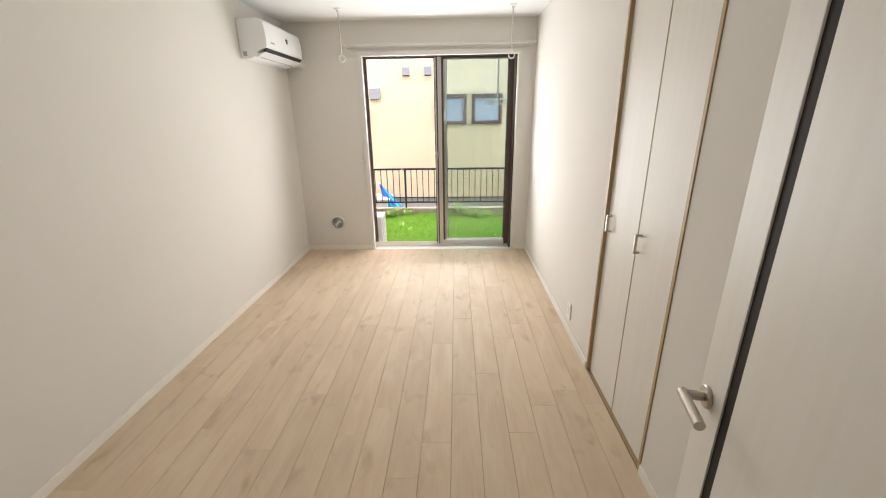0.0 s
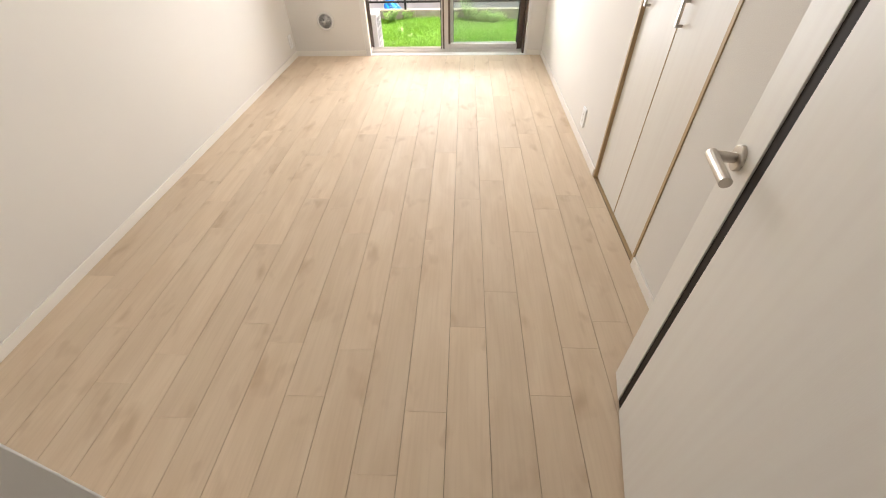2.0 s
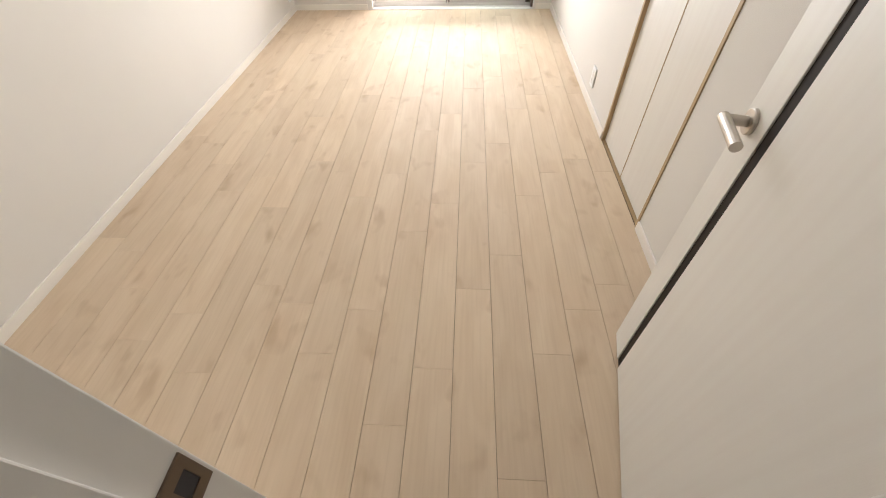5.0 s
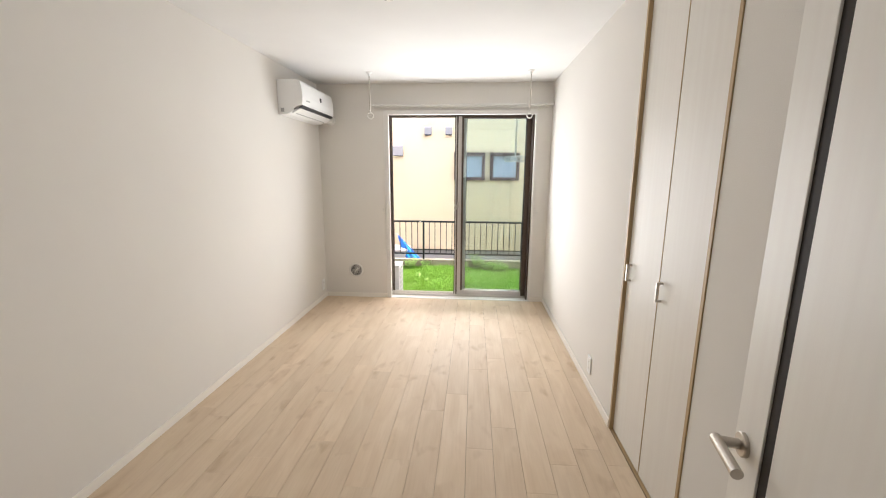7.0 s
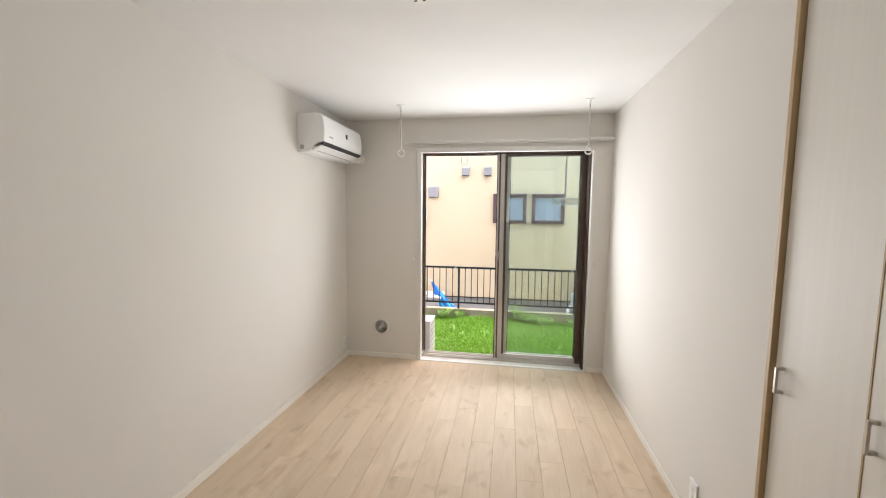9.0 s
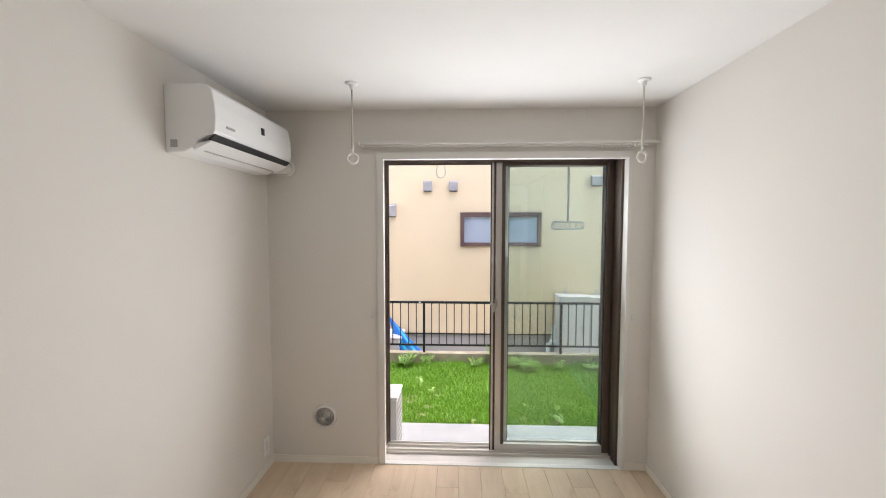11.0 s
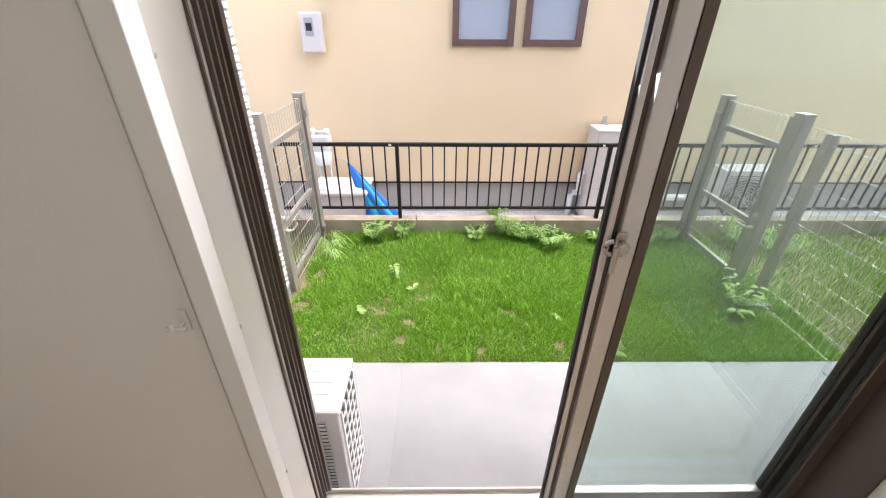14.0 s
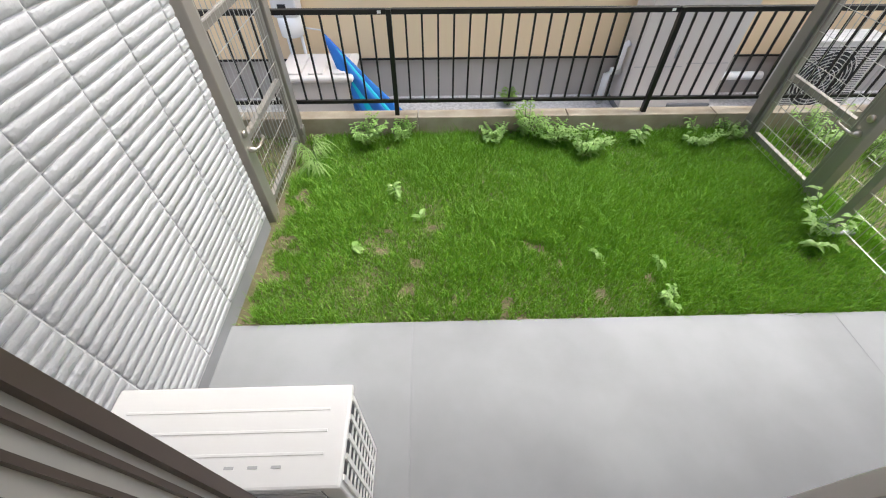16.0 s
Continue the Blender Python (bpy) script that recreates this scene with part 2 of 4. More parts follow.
def tube(name, pts, r, mat, parent=None, seg=8, closed=False):
    bm = bmesh.new()
    add_tube(bm, pts, r, seg, closed=closed)
    return mesh(name, bm, mat, parent, smooth=True)


def add_lathe(bm, profile, m, seg=28):
    """Turn (radius, height) pairs about the local z axis of m."""
    rings = []
    for r, h in profile:
        rings.append([bm.verts.new(m @ Vector((r * math.cos(2 * math.pi * k / seg), r * math.sin(2 * math.pi * k / seg), h))) for k in range(seg)])
    for A, B in zip(rings, rings[1:]):
        for k in range(seg):
            bm.faces.new((A[k], A[(k + 1) % seg], B[(k + 1) % seg], B[k]))
    bm.faces.new(rings[0])
    bm.faces.new(rings[-1])


def lathe(name, profile, m, mat, parent=None, seg=28):
    bm = bmesh.new()
    add_lathe(bm, profile, m, seg)
    return mesh(name, bm, mat, parent)


def add_extrude(bm, poly, a, b, axis="y", index=0):
    def P(u, v, w):
        return (u, w, v) if axis == "y" else ((w, u, v) if axis == "x" else (u, v, w))
    A, B = [bm.verts.new(P(u, v, a)) for u, v in poly], [bm.verts.new(P(u, v, b)) for u, v in poly]
    fs = [bm.faces.new(A), bm.faces.new(B)]
    for i in range(len(poly)):
        j = (i + 1) % len(poly)
        fs.append(bm.faces.new((A[i], A[j], B[j], B[i])))
    for f in fs:
        f.material_index = index


def base(name, at, label, category, group="", kind=""):
    e = new(name)
    e.location = at
    bpy.context.view_layer.update()
    return tagged(e, label, category, group, kind)


def under(parent, *obs):
    """Hang parts modelled in world coordinates under a thing."""
    for o in obs:
        o.parent = parent
        o.matrix_parent_inverse = Matrix.Translation(parent.location).inverted()
    return obs[0]


def structure(ob, label="", category=""):
    return tagged(ob, label, category, kind="structure")


def split(ob):
    """Make each loose piece of a part an object of its own beside it."""
    bm = bmesh.new()
    bm.from_mesh(ob.data)
    seen, groups = set(), []
    for v in bm.verts:
        if v in seen:
            continue
        stack, group = [v], []
        seen.add(v)
        while stack:
            a = stack.pop()
            group.append(a.index)
            for e in a.link_edges:
                b = e.other_vert(a)
                if b not in seen:
                    seen.add(b)
                    stack.append(b)
        groups.append(set(group))
    mats, name = list(ob.data.materials), ob.name.split(".")[0]
    for i, group in enumerate(groups):
        part = bm.copy()
        part.verts.ensure_lookup_table()
        bmesh.ops.delete(part, geom=[v for v in part.verts if v.index not in group], context="VERTS")
        if i == 0:
            part.to_mesh(ob.data)
        else:
            me = bpy.data.meshes.new(name)
            part.to_mesh(me)
            for m in mats:
                me.materials.append(m)
            o = new(name, me)
            o.parent, o.matrix_parent_inverse = ob.parent, ob.matrix_parent_inverse.copy()
        part.free()
    bm.free()
    return ob


# ---- plan ----
XL, XR, YW, ZC = -1.74, 0.80, 4.47, 2.388
YD = 0.165            # room face of the wall with the door
YO = 4.76             # outer face of the window wall
WL, WR, WT = -0.985, 0.635, 2.098  # window opening
DL, DR, DT = -0.317, 0.455, 2.03   # door opening with its frame
CN, CF = 1.436, 2.147              # closet opening
GZ, LAWN, SLAB = -0.64, -0.365, -0.34


def room():
    structure(box("wall_west", (XL - 0.12, -1.6, -0.1), (XL, YO, 2.55), WALLPAPER), "white textured wallpaper wall with an air conditioner", "wall")
    bm = bmesh.new()
    add_box(bm, (XR, YD - 0.15, -0.1), (XR + 0.12, CN - 0.02, 2.55))
    add_box(bm, (XR, CF + 0.02, -0.1), (XR + 0.12, YO, 2.55))
    add_box(bm, (XR, CN - 0.02, 2.371), (XR + 0.12, CF + 0.02, 2.55))
    structure(mesh("wall_east", bm, WALLPAPER), "white textured wallpaper wall with a closet opening", "wall")
    bm = bmesh.new()
    add_box(bm, (XL, YW, -0.1), (WL - 0.025, YO - 0.03, 2.55))
    add_box(bm, (WR + 0.012, YW, -0.1), (XR, YO - 0.03, 2.55))
    add_box(bm, (WL - 0.025, YW, WT + 0.018), (WR + 0.012, YO - 0.03, 2.55))
    structure(mesh("wall_north", bm, WALLPAPER), "beige-white wallpaper wall around the garden window", "wall")
    bm = bmesh.new()
    add_box(bm, (XL, 0.0, -0.1), (DL, YD, 2.55))
    add_box(bm, (DR, 0.0, -0.1), (XR, YD, 2.55))
    add_box(bm, (DL, 0.0, DT), (DR, YD, 2.55))
    structure(mesh("wall_south", bm, WALLPAPER), "white wallpaper wall with the room door", "wall")
    structure(box("ceiling", (XL, -1.6, ZC), (XR, YW, ZC + 0.1), CEILING), "plain white papered ceiling", "ceiling")
    # hall behind the doorway
    structure(box("wall_hall_east", (XR, -1.6, -0.1), (XR + 0.12, 0.015, 2.55), WALLPAPER), "plain white hall wall", "wall")
    structure(box("wall_hall_end", (XL - 0.12, -1.75, -0.1), (XR + 0.12, -1.6, 2.55), WALLPAPER), "plain white hall end wall", "wall")
    # closet back
    bm = bmesh.new()
    add_box(bm, (1.5, CN - 0.1, -0.1), (1.55, CF + 0.1, 2.5))
    add_box(bm, (XR + 0.12, CN - 0.1, -0.1), (1.5, CN - 0.05, 2.5))
    add_box(bm, (XR + 0.12, CF + 0.05, -0.1), (1.5, CF + 0.1, 2.5))
    add_box(bm, (XR + 0.12, CN - 0.05, 2.4), (1.5, CF + 0.05, 2.5))
    structure(mesh("wall_closet", bm, WALLPAPER), "plain closet lining", "wall")
    # skirting boards
    s, h = 0.009, 0.05
    bm = bmesh.new()
    for a, b in (((XL, YD, 0), (XL + s, YW, h)), ((XL + s, YW - s, 0), (WL - 0.02, YW, h)), ((WR + 0.016, YW - s, 0), (XR - s, YW, h)),
                 ((XR - s, CF + 0.022, 0), (XR, YW, h)), ((XR - s, YD, 0), (XR, CN - 0.022, h))):
        add_box(bm, a, b, bevel=0.002)
    structure(mesh("baseboard", bm, SKIRT), "thin pale skirting board along the walls", "baseboard")


def window():
    w = base("window_1", (-0.175, 4.6, 0), "brown aluminium sliding garden window, half open", "window", kind="structure")
    bm = bmesh.new()  # white casing
    y0, y1 = YW - 0.012, YW + 0.035
    add_box(bm, (WL - 0.013, y0, 0), (WL + 0.028, y1 - 0.004, WT - 0.03), bevel=0.002)
    add_box(bm, (WL - 0.026, YW + 0.002, 0), (WL - 0.013, y1, WT + 0.018))
    add_box(bm, (WR - 0.006, y0, 0), (WR + 0.014, YW + 0.062, WT - 0.03), bevel=0.002)
    add_box(bm, (WL - 0.013, y0, WT - 0.03), (WR + 0.014, y1, WT + 0.016), bevel=0.002)
    add_box(bm, (WL + 0.028, y0 + 0.005, -0.02), (WR - 0.006, y1, 0.006), bevel=0.002)
    split(under(w, mesh("casing", bm, TRIM)))
    bm = bmesh.new()  # aluminium frame with its tracks
    f0, f1, FL, FR, FT = YW + 0.035, YO, -1.008, WR + 0.002, 2.115
    for s, x in ((1, FL), (-1, FR)):
        # left jamb takes the paler colour: sunlight on the brown metal, painted in
        add_box(bm, (x - s * 0.002, f0 if s > 0 else YW + 0.063, -0.02), (x + s * 0.022, f1, FT), index=1 if s > 0 else 0)
        for y, d in ((f0 + 0.150, 0.006), (f0 + 0.176, 0.009), (f0 + 0.200, 0.010), (f0 + 0.222, 0.009)):
            add_box(bm, (x + s * 0.022, y, 0.026), (x + s * (0.022 + d), y + 0.006, FT - 0.03))
        add_box(bm, (x + s * 0.022, f1 - 0.016, 0.004), (x + s * 0.036, f1, FT - 0.03))
    add_box(bm, (FL + 0.022, f0, FT - 0.03), (FR - 0.022, f1, FT))
    for y in (f0 + 0.10, f0 + 0.140, f0 + 0.185, f1 - 0.012):
        add_box(bm, (FL + 0.022, y, FT - 0.042), (FR - 0.022, y + 0.006, FT - 0.03))
    add_box(bm, (FL + 0.022, f0, -0.03), (FR - 0.022, f1, -0.012), index=1)
    for y in (f0 + 0.11, f0 + 0.145, f0 + 0.205, f1 - 0.012):
        add_box(bm, (FL + 0.022, y, -0.012), (FR - 0.022, y + 0.006, 0.006), index=1)
    under(w, mesh("frame", bm, [BROWNALU, LITPALEALU]))
    for k, (xa, xb, y) in enumerate(((-0.227, FR - 0.024, 4.652), (-0.176, FR - 0.026, 4.700))):
        z0, z1, t = 0.002, FT - 0.036, 0.030
        bm = bmesh.new()
        add_box(bm, (xa + 0.029, y, z0), (xa + 0.071, y + t, z1), bevel=0.003, index=1)
        add_box(bm, (xb - 0.046, y, z0), (xb, y + t, z1), bevel=0.003)
        add_box(bm, (xa + 0.071, y + 0.002, z0), (xb - 0.046, y + t - 0.002, z0 + 0.056), bevel=0.002, index=1)
        add_box(bm, (xa + 0.071, y + 0.002, z1 - 0.028), (xb - 0.046, y + t - 0.002, z1), bevel=0.002)
        add_box(bm, (xa + 0.014, y + 0.016, z0), (xa + 0.029, y + t, z1))
        add_box(bm, (xa, y + 0.004, z0), (xa + 0.014, y + t, z1), bevel=0.002, index=1)
        if k == 0:
            add_box(bm, (xa - 0.008, y + 0.010, z0), (xa, y + 0.024, z1), index=2)
            add_box(bm, (xa + 0.071, y - 0.003, z0 + 0.056), (xa + 0.093, y + 0.01, z1 - 0.028))
        under(w, mesh("sash", bm, [BROWNALU, STILE, RUBBER]))
        g = box("pane", (xa + 0.066, y + 0.012, z0 + 0.052), (xb - 0.042, y + 0.018, z1 - 0.024), GLASS)
        g.visible_shadow = False
        under(w, g)
        bm = bmesh.new()
        for a, b in (((xa + 0.0715, z0 + 0.056), (xa + 0.077, z1 - 0.028)), ((xb - 0.052, z0 + 0.056), (xb - 0.0465, z1 - 0.028))):
            add_box(bm, (a[0], y + 0.010, a[1]), (b[0], y + 0.024, b[1]))
        split(under(w, mesh("gasket", bm, RUBBER)))
    # crescent latch on the stile
    c = Vector((-0.196, 4.654, 1.085))
    bm = bmesh.new()
    add_box(bm, c + Vector((-0.010, -0.010, -0.030)), c + Vector((0.012, 0, 0.030)), bevel=0.004)
    add_lathe(bm, [(0.013, 0), (0.013, 0.014), (0.010, 0.018)], Matrix.Translation(c + Vector((0, -0.014, 0))) @ pose(0, 0, 0, 90), 16)
    add_box(bm, c + Vector((-0.020, -0.030, -0.060)), c + Vector((-0.008, -0.020, 0.004)), bevel=0.004)
    arc = [c + Vector((-0.022 - 0.014 * math.sin(a), -0.02, 0.016 * math.cos(a))) for a in [i * math.pi / 8 for i in range(9)]]
    add_tube(bm, arc, 0.005, 6)
    under(w, mesh("latch", bm, NICKEL))
    bm = bmesh.new()
    for z in (0.45, 0.95, 1.45):
        add_lathe(bm, [(0.005, 0), (0.005, 0.002), (0.003, 0.003)], Matrix.Translation((FL + 0.022, YW + 0.075, z)) @ pose(0, 0, 0, 0, 90), 8)
    split(under(w, mesh("screw", bm, NICKEL)))


def door():
    d = base("door_1", (0.43, 0.17, 0), "open white grained room door with dark vertical inlay", "door", kind="structure")
    ang = math.degrees(math.atan2(0.684, 0.143))
    M = pose(0.430, 0.170, 0, 0, 0, ang)  # local x along the leaf, local y towards the room
    W, T, H = 0.700, 0.036, 2.0
    bm = bmesh.new()
    for a, b in ((0.0, W - 0.145), (W - 0.108, W)):
        add_box(bm, (a, -T, 0.008), (b, 0, H), M, 0.0015)
    split(under(d, mesh("leaf", bm, DOORPANEL)))
    under(d, box("inlay", (W - 0.145, -T + 0.002, 0.008), (W - 0.108, -0.004, H), GROOVE, m=M))
    # lever on the visible face
    bm = bmesh.new()
    R = M @ Matrix.Translation((W - 0.044, 0, 0.895)) @ pose(0, 0, 0, -90)
    add_lathe(bm, [(0.026, 0), (0.026, 0.007), (0.024, 0.009), (0.011, 0.0095), (0.011, 0.05)], R, 28)
    add_tube(bm, [R @ Vector((0.010, 0, 0.05)), R @ Vector((-0.06, 0, 0.05)), R @ Vector((-0.102, 0, 0.05))], 0.0115, 16)
    under(d, mesh("handle", bm, NICKEL, smooth=False))
    # frame: jambs with stops, head, strike plate, hinges
    bm = bmesh.new()
    y0, y1 = -0.015, YD + 0.012
    for s, x, xi in ((1, DL, -0.287), (-1, DR, 0.430)):
        add_box(bm, (x - s * 0.02, y0, 0), (xi, y1, DT - 0.025), bevel=0.002)
        add_box(bm, (xi, y0 + 0.02, 0), (xi + s * 0.012, y1 - 0.055, DT - 0.025), bevel=0.002)
    add_box(bm, (DL - 0.02, y0, DT - 0.025), (DR + 0.02, y1, DT + 0.01), bevel=0.002)
    under(d, mesh("frame", bm, TRIM))
    bm = bmesh.new()
    x = -0.287
    add_box(bm, (x - 0.001, y1 - 0.048, 0.815), (x + 0.0025, y1 - 0.006, 0.835))
    add_box(bm, (x - 0.001, y1 - 0.048, 0.872), (x + 0.0025, y1 - 0.006, 0.892))
    add_box(bm, (x - 0.001, y1 - 0.048, 0.835), (x + 0.0025, y1 - 0.038, 0.872))
    add_box(bm, (x - 0.001, y1 - 0.016, 0.835), (x + 0.0025, y1 - 0.006, 0.872))
    add_box(bm, (x - 0.001, y1 - 0.038, 0.835), (x + 0.0012, y1 - 0.016, 0.872), index=1)
    under(d, mesh("strike_plate", bm, [BRONZE, DARKSLOT]))
    bm = bmesh.new()
    for z in (0.2, 1.75):
        add_tube(bm, [(0.434, 0.176, z), (0.434, 0.176, z + 0.09)], 0.007, 10)
    split(under(d, mesh("hinge", bm, BRONZE, smooth=True)))


def closet():
    c = base("closet", (XR, 1.79, 0), "white full-height folding closet doors in a tan-edged opening", "closet")
    bm = bmesh.new()
    for y, s in ((CN, -1), (CF, 1)):
        add_box(bm, (XR - 0.004, y, 0), (XR + 0.118, y + s * 0.018, 2.37), bevel=0.001)
    split(under(c, mesh("jamb", bm, EDGE)))
    under(c, box("head", (XR - 0.002, CN, 2.350), (XR + 0.115, CF, 2.37), TRIM))
    # dark sheet added behind the doors as painted shade for their gaps
    under(c, box("gap_shade", (XR + 0.036, CN + 0.002, 0.004), (XR + 0.05, CF - 0.002, 2.348), GROOVE))
    under(c, box("track", (XR + 0.002, CN, 0.001), (XR + 0.09, CF, 0.004), EDGE))
    mid = 1.787
    under(c, box("seam_strip", (XR + 0.0125, mid - 0.0015, 0.013), (XR + 0.034, mid + 0.0035, 2.345), EDGE))
    for a, b, hy in ((CN + 0.004, mid - 0.002, mid - 0.03), (mid + 0.004, CF - 0.004, CF - 0.045)):
        under(c, box("door", (XR + 0.014, a, 0.012), (XR + 0.034, b, 2.346), DOORPANEL, bevel=0.0015))
        bm = bmesh.new()
        for z in (0.905, 0.985):
            add_box(bm, (XR - 0.004, hy - 0.006, z - 0.005), (XR + 0.015, hy + 0.006, z + 0.005), bevel=0.001)
        add_box(bm, (XR - 0.012, hy - 0.006, 0.900), (XR - 0.004, hy + 0.006, 0.990), bevel=0.002)
        under(c, mesh("handle", bm, NICKEL))


def air_conditioner():
    a = base("air_conditioner", (XL, 3.94, 1.95), "white wall-mounted air conditioner with black outlet slot", "air conditioner")
    y0, y1 = 3.55, 4.33
    prof = [(XL, 2.245), (-1.575, 2.245), (-1.545, 2.238), (-1.528, 2.22), (-1.516, 2.16), (-1.512, 2.10), (-1.516, 2.045), (-1.522, 2.030), (-1.56, 2.02),
            (-1.60, 2.0), (-1.60, 1.985), (-1.655, 1.953), (XL, 1.948)]
    bm = bmesh.new()
    add_extrude(bm, prof, y0 + 0.002, y1 - 0.002)
    ob = under(a, mesh("body", bm, PLASTIC))
    bv = ob.modifiers.new("bevel", "BEVEL")
    bv.width, bv.segments, bv.limit_method, bv.angle_limit = 0.006, 3, "ANGLE", radians(50)
    bm = bmesh.new()
    add_extrude(bm, [(-1.524, 2.030), (-1.519, 2.026), (-1.545, 2.000), (-1.555, 2.006)], y0 + 0.012, y1 - 0.012)
    under(a, mesh("outlet_slot", bm, BLACK))
    bm = bmesh.new()
    add_extrude(bm, [(-1.541, 2.002), (-1.536, 2.000), (-1.612, 1.962), (-1.620, 1.968), (-1.60, 1.99)], y0 + 0.010, y1 - 0.010)
    under(a, mesh("flap", bm, PLASTIC))
    under(a, box("flap_line", (-1.607, y0 + 0.06, 1.9635), (-1.600, y1 - 0.06, 1.969), GREY, m=None))
    under(a, box("display", (-1.5165, 3.955, 2.115), (-1.5095, 3.985, 2.152), BLACK, bevel=0.001))
    under(a, box("badge", (-1.5145, 3.635, 2.070), (-1.510, 3.70, 2.080), GREY))
    under(a, box("side_clip", (-1.715, y0 - 0.0015, 1.972), (-1.685, y0 + 0.004, 2.005), GREY, bevel=0.001))
    bm = bmesh.new()
    add_tube(bm, [(-1.635, 4.32, 2.0), (-1.622, 4.36, 2.002), (-1.610, 4.40, 2.006), (-1.605, 4.44, 2.01), (-1.602, YW, 2.012)], 0.043, 18)
    add_lathe(bm, [(0.058, 0), (0.058, 0.010), (0.052, 0.016), (0.043, 0.018)], Matrix.Translation((-1.602, YW, 2.012)) @ pose(0, 0, 0, 90), 24)
    under(a, mesh("pipe_cover", bm, CLEAR, smooth=True))
    o = base("wall_socket", (XL, 4.40, 2.27), "white high wall socket beside the air conditioner", "socket")
    under(o, box("plate", (XL, 4.345, 2.235), (XL + 0.01, 4.425, 2.305), PLASTIC, bevel=0.003))
    under(o, tube("power_cord", [(XL + 0.015, 4.37, 2.27), (XL + 0.05, 4.36, 2.25), (XL + 0.05, 4.335, 2.20), (XL + 0.04, 4.32, 2.17)], 0.004, PLASTIC))


def outlet(x, y, z, face, label):
    o = base("wall_outlet", (x, y, z), label, "outlet", "wall outlets")
    under(o, box("plate", (x, y - 0.036, z - 0.06), (x + face * 0.009, y + 0.036, z + 0.06), PLASTIC, bevel=0.003))
    bm = bmesh.new()
    add_box(bm, (x + face * 0.009, y - 0.014, z - 0.04), (x + face * 0.0105, y + 0.014, z + 0.04), bevel=0.0005)
    for zz in (-0.018, 0.018):
        for yy in (-0.006, 0.005):
            add_box(bm, (x + face * 0.0105, y + yy, z + zz - 0.004), (x + face * 0.0108, y + yy + 0.0015, z + zz + 0.004), index=1)
    under(o, mesh("insert", bm, [TRIM, DARKSLOT]))


def vent():
    v = base("wall_vent", (-1.373, YW, 0.325), "round white ring-louvred wall vent", "vent")
    M = Matrix.Translation((-1.373, YW, 0.325)) @ pose(0, 0, 0, 90)
    under(v, lathe("flange", [(0.084, 0), (0.084, 0.012), (0.080, 0.018), (0.070, 0.020), (0.066, 0.008), (0.0, 0.006)], M, CLEAR, seg=40))
    under(v, lathe("shadow_disc", [(0.064, 0.007), (0.064, 0.0085), (0.001, 0.0085)], M, DARKSLOT))
    for i, r in enumerate((0.060, 0.050, 0.040, 0.030, 0.020)):
        bm = bmesh.new()
        prof = [(r, 0.009), (r, 0.013 + 0.002 * i), (r - 0.0030, 0.015 + 0.002 * i), (r - 0.0028, 0.009)]
        rings = [[bm.verts.new(M @ Vector((rr * math.cos(math.tau * k / 36), rr * math.sin(math.tau * k / 36), h))) for k in range(36)] for rr, h in prof]
        for j in range(4):
            A, B = rings[j], rings[(j + 1) % 4]
            for k in range(36):
                bm.faces.new((A[k], A[(k + 1) % 36], B[(k + 1) % 36], B[k]))
        under(v, mesh("ring", bm, CLEAR))
    under(v, lathe("knob", [(0.011, 0.008), (0.011, 0.034), (0.006, 0.037)], M, CLEAR, seg=16))


def laundry_hanger(x, y):
    h = base("ceiling_drying_hook", (x, y, ZC), "white ceiling rod with a ring for a drying pole", "drying hook", "ceiling drying hooks")
    T = Matrix.Translation((x, y, ZC)) @ pose(0, 0, 0, 180)
    under(h, lathe("ceiling_plate", [(0.032, 0), (0.032, 0.006), (0.026, 0.010), (0.012, 0.013), (0.010, 0.035)], T, PLASTIC))
    under(h, tube("rod", [(x, y, ZC - 0.02), (x, y, 2.03)], 0.0048, NICKEL))
    c = Vector((x, y, 1.992))
    bm = bmesh.new()
    add_tube(bm, [c + Vector((0.027 * math.cos(a), 0.008 * math.cos(a), 0.027 * math.sin(a))) for a in [i * math.tau / 28 for i in range(28)]], 0.0062, 8, closed=True)
    add_tube(bm, [c + Vector((0, 0, 0.027)), c + Vector((0, 0, 0.05))], [0.008, 0.006], 8)
    under(h, mesh("ring", bm, CLEAR, smooth=True))


